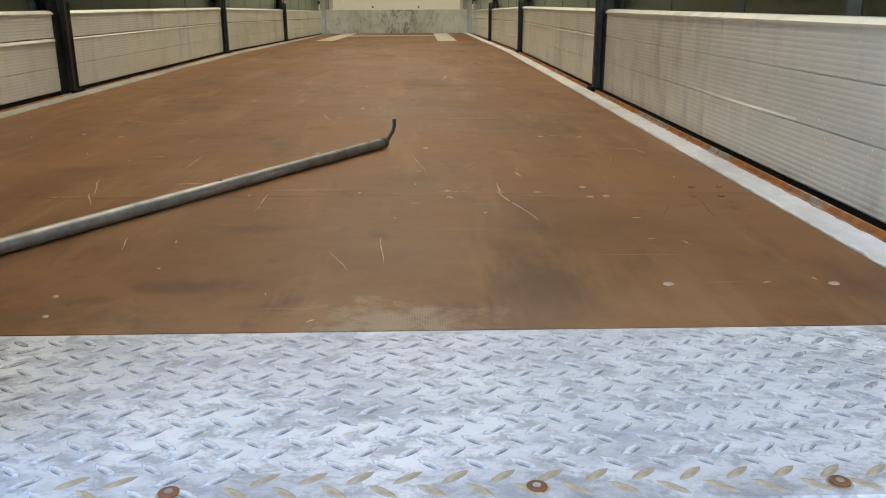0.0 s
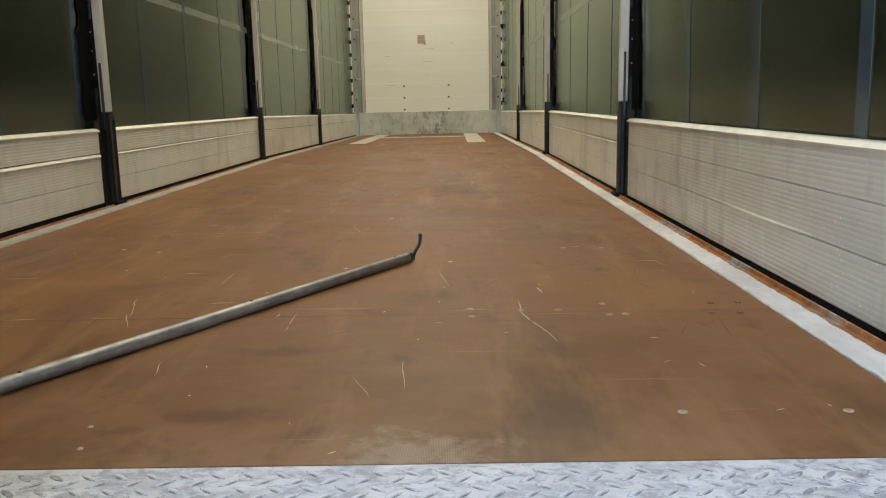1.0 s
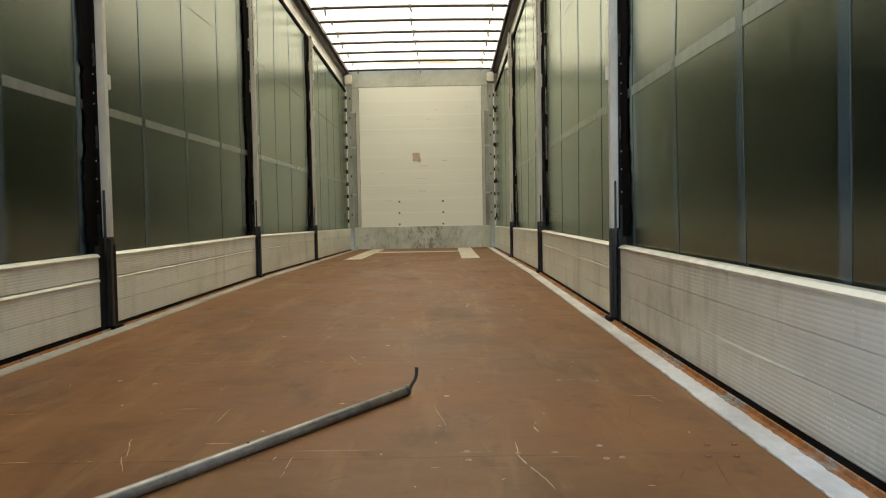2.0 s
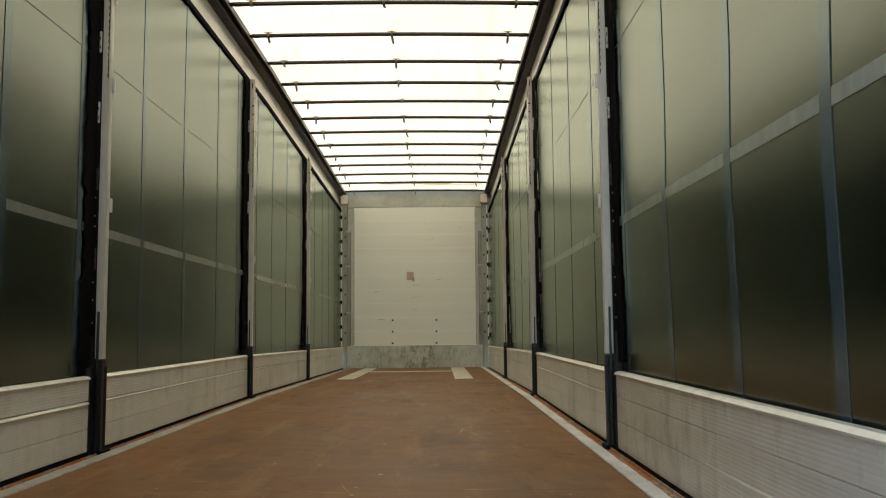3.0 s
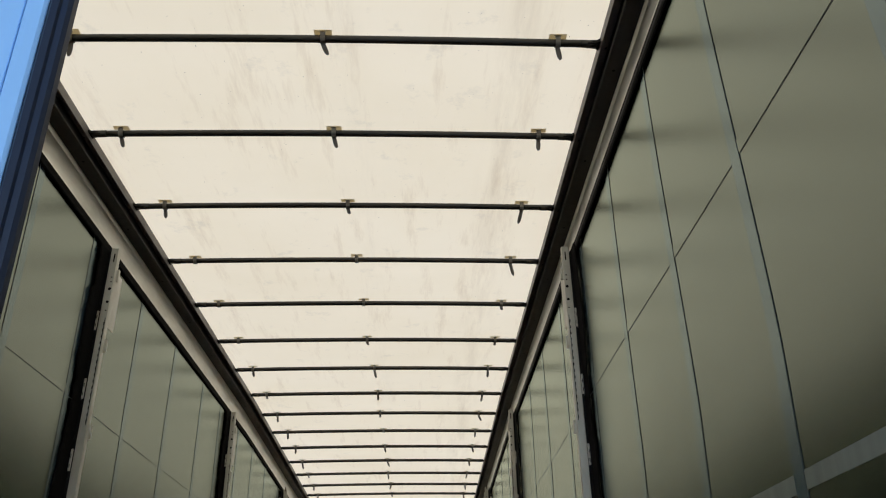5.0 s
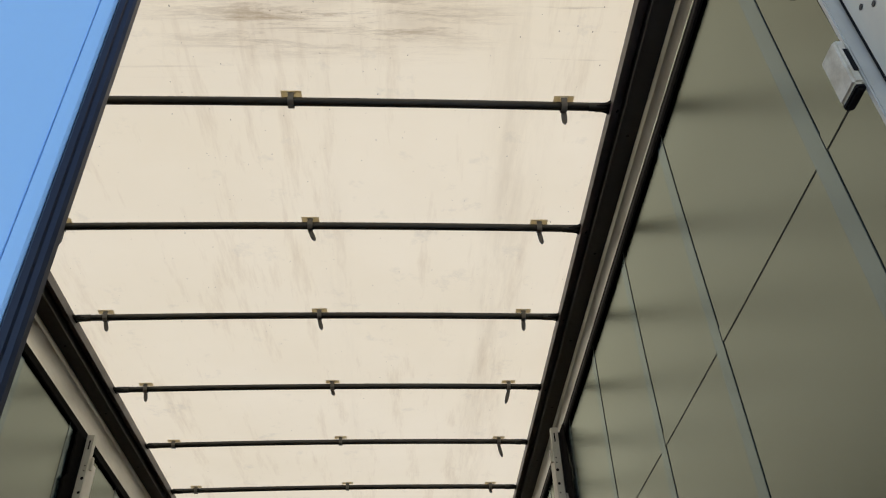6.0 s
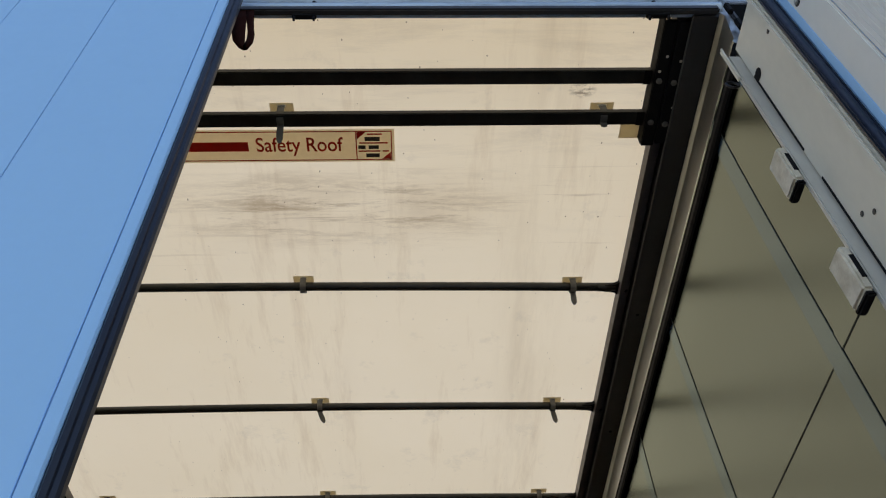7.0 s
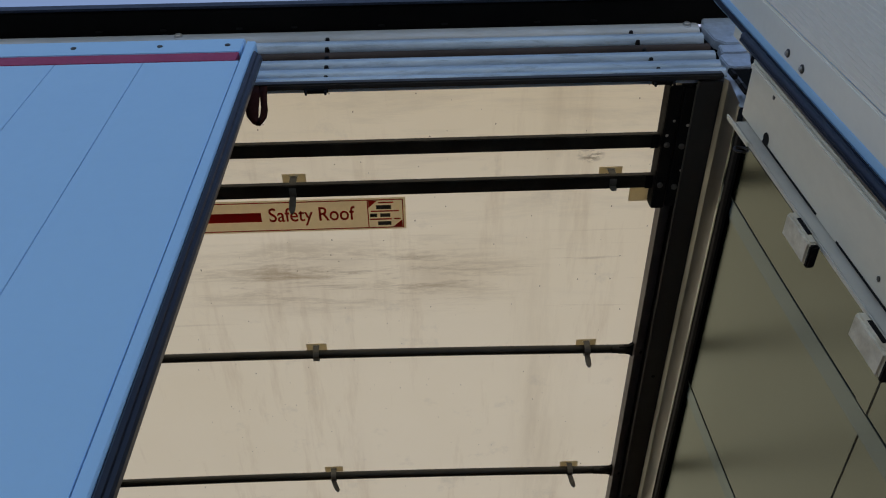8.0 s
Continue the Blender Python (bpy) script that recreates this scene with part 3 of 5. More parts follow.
# pale strips at the front end of the floor
for x0, x1, y0, y1 in ((-0.865, -0.66, 9.05, 12.9), (0.587, 0.815, 8.85, 12.9)):
    t = part("floor_strip", run([(x0, 0.0005), (x1, 0.0005), (x1 - 0.003, 0.004), (x0 + 0.003, 0.004)], long_steps(y0, y1), floor_dip), TAPE)
    tagged(t, "pale worn guide strip stuck to the brown floor", "floor strip", "guide strips at the front wall")
bar = part("floor_strip", run([(-0.655, 0.0005), (0.583, 0.0005), (0.580, 0.004), (-0.652, 0.004)], [11.2, 11.5], floor_dip), TAPE)
tagged(bar, "pale cross strip stuck to the brown floor", "floor strip", "guide strips at the front wall")


# scratches in the film: place, heading in degrees, length, width
SCRATCHES = [
    (-0.456, 1.774, 2, 0.4, 0.006), (-0.036, 1.769, -2, 0.14, 0.005), (0.064, 1.820, -78, 0.18, 0.006), (-0.506, 1.986, 3, 0.07, 0.009), (-0.761, 1.037, 2, 0.1, 0.008),
    (-0.306, 1.065, 3, 0.05, 0.007), (-0.184, 0.982, 88, 0.17, 0.005), (-0.536, 0.589, 1, 0.07, 0.008), (-0.324, 0.692, -76, 0.17, 0.007), (-0.291, 0.568, -70, 0.12, 0.005),
    (-0.123, 0.714, -3, 0.07, 0.009), (0.072, 0.527, -92, 0.15, 0.006), (0.034, 0.589, 75, 0.04, 0.005), (-0.104, 0.232, 100, 0.08, 0.005), (0.564, 1.774, -4, 0.2, 0.004),
]
SCRATCHES_MORE = [
    (0.565, 0.651, -92, 0.1, 0.006), (0.587, 0.481, -79, 0.25, 0.007), (0.959, 1.133, -3, 0.08, 0.006), (0.991, 1.086, -80, 0.08, 0.005), (0.624, 0.791, -85, 0.06, 0.009),
    (0.842, 0.206, -80, 0.03, 0.006), (0.524, 3.466, 80, 0.25, 0.008), (0.594, 3.621, 20, 0.1, 0.008), (0.604, 3.259, 100, 0.3, 0.006), (0.332, 0.175, 92, 0.16, 0.0025),
    (0.264, 0.128, -72, 0.12, 0.0025), (0.391, 0.941, -85, 0.3, 0.003), (-0.366, 0.589, 0, 0.1, 0.004), (0.454, 0.610, 0, 0.12, 0.004), (0.794, 1.380, 2, 0.04, 0.008),
]


def scratch_meshes():
    rng = random.Random(4)
    bm = bmesh.new()
    for x, y, turn, length, width in SCRATCHES + SCRATCHES_MORE:
        n = max(4, int(length / 0.02))
        d = Vector((math.cos(radians(turn)), math.sin(radians(turn)), 0))
        side = Vector((-d.y, d.x, 0))
        rows = []
        for k in range(n + 1):
            f = k / n - 0.5
            w = 0.26 * width * (1 - (2 * f) ** 4 + 0.1) * rng.uniform(0.25, 1.0)
            c = Vector((x, y + 0.018, 0.0011)) + d * (f * length) + side * rng.uniform(-0.2, 0.2) * width + side * 0.02 * length * math.sin(5 * f)
            rows.append((bm.verts.new(c + side * w), bm.verts.new(c - side * w)))
        for a, b in zip(rows, rows[1:]):
            if rng.random() < 0.93:
                bm.faces.new((a[0], a[1], b[1], b[0]))
    return bm


tagged(part("scratches", scratch_meshes(), SCRATCH, floor), kind="stuff")


def fine_marks(count, seed, length, width, spread, y1):
    """Many small nicks or scuffs: slim, slightly bent slivers strewn over the floor's rear half."""
    rng = random.Random(seed)
    bm = bmesh.new()
    for _ in range(count):
        x, y = rng.uniform(-1.05, 1.05), -0.14 + (y1 + 0.14) * rng.random() ** 1.3
        turn = math.pi / 2 + rng.gauss(0, spread)
        ln, w = rng.uniform(*length), rng.uniform(*width)
        d = Vector((math.cos(turn), math.sin(turn), 0))
        side = Vector((-d.y, d.x, 0))
        bend = rng.uniform(-0.025, 0.025) * ln
        y = max(y, -0.14 + 0.55 * ln)
        pts = [Vector((x, y, 0.0008)) + d * ln * (f - 0.5) + side * bend * (1 - (2 * f - 1) ** 2) for f in (0, 0.35, 0.7, 1)]
        left = [bm.verts.new(p + side * w * h) for p, h in zip(pts, (0.15, 0.5, 0.4, 0.1))]
        right = [bm.verts.new(p - side * w * h) for p, h in zip(pts, (0.1, 0.4, 0.5, 0.15))]
        for k in range(3):
            bm.faces.new((left[k], right[k], right[k + 1], left[k + 1]))
    return bm


SCUFF = worn("dark_scuff", (0.105, 0.056, 0.026), (0.14, 0.076, 0.034), 0.6, 0, 9, 80, 0.2, 0.2).m
tagged(part("nicks", fine_marks(110, 21, (0.004, 0.020), (0.0015, 0.0045), 1.2, 4.0), SCRATCH, floor, "small pale nicks in the film"), kind="stuff")
tagged(part("scuffs", fine_marks(20, 22, (0.04, 0.20), (0.0010, 0.0022), 0.45, 2.6), SCUFF, floor, "thin dark drag marks"), kind="stuff")


def floor_screw(x, y, r=0.011):
    bm = disc(x, y, -0.001, r, 0.003)
    ring = part("screw", bm, ORANGE if x > 0.9 and y > 0.5 else SCREW, floor)
    part("recess", box(x - 0.22 * r, x + 0.22 * r, y - 0.22 * r, y + 0.22 * r, 0.0019, 0.0023), RUST, ring)
    return ring


for x, y in ((0.752, -0.006), (0.99, -0.011), (0.75, 0.648), (0.748, 0.552), (0.784, 0.558), (0.99, 0.64), (0.966, 0.555), (1.024, 0.551), (1.05, 0.64), (0.453, 0.62), (0.455, 0.555),
             (0.757, 1.366), (0.872, 1.354), (-0.091, -0.107), (-0.11, -0.03), (0.565, 0.60), (0.645, 0.60), (-0.55, 0.27), (-0.55, 1.68), (0.10, 1.70), (0.10, 1.84), (-0.20, 1.68)):
    floor_screw(x, y + 0.018, 0.0045 if x < -0.05 else 0.0078 if y < 1 else 0.008)

# ---- tread plate at the rear edge ----
threshold = thing("threshold_plate", "grey galvanised tread plate with raised lugs and rusty screws", "tread plate", kind="structure")
part("plate", run([(-1.25, -0.03), (1.25, -0.03), (1.25, 0.0), (-1.25, 0.0)], [REAR, -0.153]), PLATE, threshold)
part("edge_lip", box(-1.25, 1.25, REAR - 0.012, REAR - 0.001, -0.14, -0.004, 0.003), PLATE, threshold)


def lug_spots():
    """Places of the raised lugs, in two crossing rows: x, y, heading, height."""
    rng = random.Random(9)
    pitch = 0.0405
    for i in range(-31, 32):
        for j in range(0, 10):
            for odd in (0, 1):
                x, y = (i + 0.5 * odd) * pitch, REAR + 0.016 + (j + 0.5 * odd) * pitch
                if y < -0.161 and abs(x) < 1.23:
                    yield x, y, radians(38 if odd else -38) + rng.uniform(-0.06, 0.06), rng.uniform(0.7, 1.15)


def lug(bm, x, y, turn, height):
    c, s = math.cos(turn), math.sin(turn)
    rings = []
    for f, z in ((1.0, -0.0005), (0.82, 0.0011 * height), (0.5, 0.0018 * height)):
        rings.append([bm.verts.new((x + f * (u * c - v * s), y + f * (u * s + v * c), z)) for u, v in ((-0.0170, 0), (-0.010, -0.0036), (0, -0.0046), (0.010, -0.0036), (0.0170, 0), (0.010, 0.0036), (0, 0.0046), (-0.010, 0.0036))])
    for a, b in zip(rings, rings[1:]):
        for k in range(8):
            bm.faces.new((a[k], a[(k + 1) % 8], b[(k + 1) % 8], b[k]))
    bm.faces.new(rings[-1])
    return bm


LUG_RUST = worn("scuffed_lug", (0.50, 0.42, 0.29), (0.30, 0.17, 0.07), 0.7, 0.0, 28, 90, 0.5, 0.2).m
one_lug = mesh_of(lug(bmesh.new(), 0, 0, 0, 1), "lug", LUG)
one_scuffed = mesh_of(lug(bmesh.new(), 0, 0, 0, 1), "lug", LUG_RUST)
rest, rest_scuffed = bmesh.new(), bmesh.new()
for x, y, turn, height in lug_spots():
    scuffed = y < REAR + 0.052 and x > 0.18 + 0.1 * math.sin(40 * x)
    if -0.05 < x < 0.82:
        ob = part("lug", one_scuffed if scuffed else one_lug, None, threshold)
        ob.matrix_basis = Matrix.Translation((x, y, 0)) @ Matrix.Rotation(turn, 4, "Z") @ Matrix.Diagonal((1, 1, height, 1))
    else:
        lug(rest_scuffed if scuffed else rest, x, y, turn, height)
tagged(part("tread_lugs", rest, LUG, threshold), kind="stuff")
tagged(part("scuffed_lugs", rest_scuffed, LUG_RUST, threshold, "lugs scuffed to brown along the rear edge"), kind="stuff")
for x in (-1.05, -0.74, -0.43, -0.12, 0.188, 0.493, 0.749, 1.06):
    hole = part("countersink", disc(x, -0.500, -0.001, 0.0125, 0.0013), LUG_RUST, threshold, "rust-stained countersink")
    sc = part("screw", disc(x, -0.500, 0.0008, 0.0088, 0.0022), ORANGE, threshold, "rusty countersunk screw")
    part("recess", disc(x, -0.500, 0.0029, 0.0036, 0.0004), RUST, sc)


# ---- side boards ----
def plank_profile(s, z0, z1, top, ledge=True):
    """Ribbed aluminium plank: fine ridges on its inner face, a rounded ledge on the topmost."""
    xi, xo = 1.232, 1.256
    n = int((z1 - z0 - 0.016) / 0.0115)
    pts = [(xo, z0), (xi + 0.0025, z0), (xi, z0 + 0.004)]
    step = (z1 - z0 - 0.016) / n
    for k in range(n):
        z = z0 + 0.006 + k * step
        pts += [(xi + 0.0006, z + 0.15 * step), (xi + 0.0006, z + 0.40 * step), (xi, z + 0.55 * step), (xi, z + 0.95 * step)]
    if top:
        pts += [(xi - 0.009, z1 - 0.016), (xi - 0.010, z1 - 0.011), (xi + 0.004, z1), (xo, z1 + 0.002)]
    elif not ledge:
        pts += [(xi, z1 - 0.004), (xi + 0.001, z1), (xo, z1)]
    else:
        pts += [(xi - 0.0035, z1 - 0.009), (xi - 0.0042, z1 - 0.005), (xi - 0.001, z1 - 0.0005), (xi + 0.004, z1), (xo, z1)]
    return [(s * x, z) for x, z in pts]


def side_board(s, y0, y1, cuts, label, tight=(), metal=PLANK):
    board = thing("side_board", label, "side board", "side boards", at=(s * 1.24, y0, cuts[0] + floor_dip(y0)))
    for k, (z0, z1) in enumerate(zip(cuts, cuts[1:])):
        bm = run(plank_profile(s, z0 + (0.0008 if k - 1 in tight else 0.0022), z1 - (0.0008 if k in tight else 0.0022), k == len(cuts) - 2, k not in tight), long_steps(y0, y1), floor_dip)
        part("plank", bm, metal, board)
    part("backing", run([(s * 1.2565, 0.02), (s * 1.262, 0.02), (s * 1.262, cuts[-1] - 0.01), (s * 1.2565, cuts[-1] - 0.01)], long_steps(y0, y1), floor_dip), BLACK, board)
    part("seal", run([(s * 1.236, -0.022), (s * 1.252, -0.022), (s * 1.252, cuts[0]), (s * 1.236, cuts[0])], long_steps(y0, y1), floor_dip), BLACK, board, "black rubber seal under the planks")
    return board


SPANS = [(-0.29, POSTS[0] - 0.105), (POSTS[0] + 0.075, POSTS[1] - 0.07), (POSTS[1] + 0.07, POSTS[2] - 0.07), (POSTS[2] + 0.07, FRONT - 0.18)]
for s in (-1, 1):
    for k, (y0, y1) in enumerate(SPANS):
        if s < 0 and k == 0:
            cuts, text = (0.013, 0.118, 0.246, 0.364), "ribbed aluminium side board, a bright ledge along its seam"
        elif s > 0 and k == 0:
            cuts, text = (0.003, 0.132, 0.243, 0.362), "darker ribbed aluminium side board with painted pale reflections and dents"
        else:
            cuts, text = (0.012 if s < 0 else 0.003, 0.122, 0.243, 0.364), "ribbed aluminium side board with stained planks"
        board = side_board(s, y0, y1, cuts, text, {(1, 0): (0, 1), (-1, 0): (0,), (1, 1): (0,), (-1, 1): (0,), (-1, 2): (0,), (-1, 3): (0,)}.get((s, k), ()), PLANK_DARKER if s > 0 and k == 0 else PLANK)
        if s > 0 and k == 0:
            # the lower plank is bent and its lip stands out of the seam
            bm = bmesh.new()
            rows = []
            for n in range(41):
                y = 0.72 + 0.72 * n / 40
                out = 0.0004 + 0.0020 * math.exp(-(((y - 1.05) / 0.33) ** 2))
                z = 0.1395 + 0.0035 * math.sin(4.1 * y + 0.5) * math.exp(-(((y - 1.1) / 0.5) ** 2))
                rows.append([bm.verts.new(p) for p in ((1.2335, y, z - 0.005), (1.232 - out, y, z - 0.004), (1.232 - out, y, z - 0.0015), (1.2335, y, z + 0.0045))])
            for a, b in zip(rows, rows[1:]):
                for q in range(4):
                    bm.faces.new((a[q], a[(q + 1) % 4], b[(q + 1) % 4], b[q]))
            bm.faces.new(rows[0])
            bm.faces.new(rows[-1])
            part("bent_lip", bm, PLANK, board, "bent bright lip of the lower plank")
        if s < 0 and k == 0:
            part("proud_ledge", run([(-1.233, 0.228), (-1.2225, 0.231), (-1.2215, 0.235), (-1.233, 0.2425)], [y0 + 0.01, y1 - 0.01]), PLANK, board, "bright ledge of the lower plank")


# ---- curtains ----
def belly(z):
    """Drawn in just under the cross band, blown out above it: -1 at 0.95 m, 1 at 1.5 m."""
    if z < 0.95:
        return -0.5 * (1 - math.cos(math.pi * clamp((z - 0.3) / 0.65)))
    if z < 1.5:
        return -math.cos(math.pi * (z - 0.95) / 0.55)
    return 0.5 * (1 + math.cos(math.pi * clamp((z - 1.5) / 1.1)))


def strap_x(s, y, z):
    """The curtain hangs almost flat and bellies a little between its posts."""
    wind = (0.008 if s > 0 else 0.005) * belly(z) * clamp((3.0 - y) / 1.6)
    return s * (1.277 + wind + 0.005 * math.sin(1.9 * y + 0.6) * math.sin(math.pi * clamp((z - 0.3) / 2.4)) + 0.003 * math.sin(0.8 * y + 2.0 * z))


def cloth(s, y0, y1, z0, z1, off, ny, nz, thick=0.003):
    bm = bmesh.new()
    grid = []
    for layer in (off, off - thick):
        grid.append([[bm.verts.new((strap_x(s, y, z) - s * layer, y, z + roof_dip(y) * clamp((z - 1.5) / 1.3))) for z in [z0 + (z1 - z0) * j / nz for j in range(nz + 1)]]
                     for y in [y0 + (y1 - y0) * i / ny for i in range(ny + 1)]])
    for g in grid:
        for i in range(ny):
            for j in range(nz):
                bm.faces.new((g[i][j], g[i + 1][j], g[i + 1][j + 1], g[i][j + 1]))
    a, b = grid
    for i in range(ny):
        bm.faces.new((a[i][0], a[i + 1][0], b[i + 1][0], b[i][0]))
        bm.faces.new((a[i][nz], a[i + 1][nz], b[i + 1][nz], b[i][nz]))
    for j in range(nz):
        bm.faces.new((a[0][j], a[0][j + 1], b[0][j + 1], b[0][j]))
        bm.faces.new((a[ny][j], a[ny][j + 1], b[ny][j + 1], b[ny][j]))
    return bm


STRAPS = {1: (-0.09, 0.622, 1.245, 1.925, 2.64, 3.43, 4.23, 4.985, 5.75, 6.855, 7.575, 8.325, 9.9, 10.81, 11.66),
          -1: (-0.11, 0.61, 1.30, 1.965, 2.655, 3.485, 4.255, 5.06, 5.68, 6.44, 7.155, 7.915, 8.82, 9.98, 10.725, 11.38, 12.1)}
for s in (-1, 1):
    curtain = thing("side_curtain", "dark green-grey tarpaulin curtain with welded webbing grid, closed", "curtain", "side curtains", at=(s * 1.276, -0.29, 0.2))
    part("fabric", cloth(s, -0.29, FRONT - 0.12, 0.20, 2.80, 0.0, 120, 44), CURTAIN, curtain, smooth=True).data.set_sharp_from_angle(angle=radians(30))
    for y in STRAPS[s]:
        part("vertical_band", cloth(s, y - 0.027, y + 0.027, 0.30, 2.79, 0.0022, 1, 40, 0.0018), BAND, curtain)
        part("welt", cloth(s, y - 0.0282, y - 0.0273, 0.30, 2.79, 0.0022, 1, 40, 0.0018), THREAD, curtain)
    ends = [-0.28] + [y for y in STRAPS[s]] + [FRONT - 0.14]
    for y0, y1 in zip(ends, ends[1:]):
        n = max(2, int((y1 - y0) / 0.2))
        part("cross_band", cloth(s, y0 + 0.028, y1 - 0.030, 1.043, 1.086, 0.0022, n, 1, 0.0018), CROSS_BAND, curtain)
        part("welt", cloth(s, y0 + 0.028, y1 - 0.030, 1.9201, 1.921, 0.0014, n, 1, 0.0018), THREAD, curtain)
        part("faint_band", cloth(s, y0 + 0.028, y1 - 0.030, 1.923, 1.965, 0.0012, n, 1, 0.001), CURTAIN, curtain)


# ---- side posts ----
def side_post(s, y, detail):
    top = 2.785 + roof_dip(y)
    low = floor_dip(y)
    post = thing("side_post", "pale perforated steel curtain post in a black lower bracket", "post", "curtain posts", at=(s * 1.23, y, low))
    # upper hollow profile with a folded lip; it leans out a little with its height
    lean = 0.006
    bm = bmesh.new()
    prof = [(1.203, -0.030), (1.239, -0.030), (1.242, -0.026), (1.242, 0.008), (1.234, 0.008), (1.234, -0.002), (1.214, -0.002), (1.214, 0.008), (1.203, 0.008), (1.201, -0.012)]
    rows = []
    for z in (0.44 + low, 0.75, 1.6, top):
        f = (z - 0.44) / 2.3
        rows.append([bm.verts.new((s * (x + lean * f), y + d, z)) for x, d in prof])
    for a, b in zip(rows, rows[1:]):
        for k in range(len(prof)):
            bm.faces.new((a[k], a[(k + 1) % len(prof)], b[(k + 1) % len(prof)], b[k]))
    bm.faces.new(rows[0])
    bm.faces.new(rows[-1])
    part("profile", bm, POST, post)

    def xs(z, x):
        return s * (x + lean * (z - 0.44) / 2.3)

    # matt black strip over the curtain beside the post, ragged along its edge
    rng = random.Random(int(y * 10) + s)
    bm = bmesh.new()
    prev = None
    for k in range(61):
        z = 0.40 + low + (top - 0.42 - low) * k / 60
        w = 0.125 + rng.uniform(-0.012, 0.012) + (0.025 if int(z * 2.4) % 2 else 0.0)
        cur = [bm.verts.new((xx, y - d, z)) for xx, d in ((s * 1.258, 0.0), (s * 1.258, w), (s * 1.2645, w + 0.006), (s * 1.2645, 0.0))]
        if prev:
            for q in range(4):
                bm.faces.new((prev[q], prev[(q + 1) % 4], cur[(q + 1) % 4], cur[q]))
        else:
            bm.faces.new(cur)
        prev = cur
    bm.faces.new(prev)
    part("black_strip", bm, MATT_BLACK, post)
    # black carrier rail on the outer side of the profile
    part("carrier", box(xs(0.44, 1.2435), xs(0.44, 1.266), y - 0.034, y + 0.006, 0.44 + low, 1.55, 0.002), BLACK, post)
    part("carrier", box(xs(1.6, 1.2435), xs(1.6, 1.266), y - 0.034, y + 0.006, 1.552, top - 0.03, 0.002), BLACK, post)
    # toothed slot in the face, round holes above it and a long hole at the top
    f0, f1 = y - 0.0315, y - 0.0295
    part("slot", box(xs(2.1, 1.2085), xs(2.1, 1.2115), f0, f1, 1.812, 2.378), BLACK, post)
    for k in range(16 if detail else 8):
        z = 1.822 + 0.55 * k / (16 if detail else 8)
        part("tooth_gap", box(xs(z, 1.2118), xs(z, 1.2150), f0, f1, z, z + 0.014), BLACK, post)
    for z, r in ((2.42, 0.004), (2.469, 0.0075), (2.544, 0.0085), (2.585, 0.004), (2.612, 0.004)):
        part("hole", disc(xs(z, 1.2145), y - 0.0295, z, r, -0.002, "y", 10), BLACK, post)
    part("long_hole", box(xs(2.7, 1.216), xs(2.7, 1.223), f0, f1, 2.703, 2.753), BLACK, post)
    part("rear_plate", box(xs(2.5, 1.205), xs(2.5, 1.209), y + 0.009, y + 0.095, 2.34, top - 0.13, 0.002), POST, post)
    for k in range(10 if detail else 5):
        z = 0.5 + 0.082 * k * (1 if detail else 2) + 0.03 * math.sin(5.0 * k + y)
        if k % 4 == 2:
            continue
        part("rivet", disc(xs(z, 1.256), y - 0.0345, z, 0.0045, -0.003, "y", 8), STEEL, post)
    # latch plates that carry the side slats
    for k, z in enumerate((0.86, 1.25, 1.58, 1.935, 2.30)):
        part("latch_plate", box(xs(z, 1.250), xs(z, 1.288), y - 0.041, y - 0.027, z, z + 0.105, 0.003), BLACK if k < 3 else RAIL_DARK, post)
        hook = part("hook", box(xs(z, 1.240), xs(z, 1.2495), y - 0.052, y - 0.0415, z + 0.005, z + 0.11, 0.002), POST if k > 1 else RAIL_DARK, post)
        for d in (0.02, 0.065):
            part("hole", box(xs(z, 1.243), xs(z, 1.2465), y - 0.0535, y - 0.0521, z + d, z + d + 0.018), BLACK, hook)
    for z in (1.15, 1.75, 2.2, 2.6):
        if z < top - 0.1:
            part("side_tab", box(xs(z, 1.190), xs(z, 1.2035), y - 0.006, y + 0.014, z, z + 0.07, 0.002), POST, post)
    # the black lower bracket, two channels with a slot between them
    for x0, x1, dy in ((1.196, 1.207, 0.0), (1.213, 1.226, 0.010), (1.234, 1.248, 0.002)):
        part("bracket_cheek", box(s * x0, s * x1, y - 0.052 + dy, y + (-0.020 if x0 < 1.2 else 0.05), low - 0.012, 0.435 + low, 0.003), BRACKET, post, "worn dark steel bracket cheek")
    part("bracket_web", box(s * 1.2072, s * 1.2335, y - 0.026, y + 0.040, low - 0.012, 0.40 + low, 0.0), BLACK, post)
    w = 0.098 if y < 3 else 0.066
    part("bracket_wing", box(s * 1.230, s * 1.243, y - w, y - 0.056, low - 0.012, 0.40 + low, 0.003), BRACKET, post, "worn dark steel side wing")
    part("bracket_flap", box(s * 1.247, s * 1.276, y - 0.045, y + 0.03, low - 0.012, 0.55 + low, 0.004), BRACKET, post)
    part("guide_bar", box(xs(0.6, 1.219), xs(0.6, 1.228), y - 0.046, y - 0.031, 0.36 + low, 0.665 + low, 0.002), RAIL_DARK, post)
    for k in range(5):
        z = 0.06 + 0.075 * k + low
        part("bolt", disc(s * 1.232, y - 0.0525, z, 0.006, 0.0015, "y", 8), RAIL_DARK, post)
    part("foot", box(s * 1.186, s * 1.256, y - 0.058, y + 0.055, low - 0.02, low + 0.012, 0.004), BLACK, post)
    part("top_roller", disc(xs(top, 1.228), y - 0.012, top - 0.02, 0.020, 0.03, "y", 14), STEEL, post)
    return post


for s in (-1, 1):
    for y in POSTS:
        side_post(s, y, y < 3)

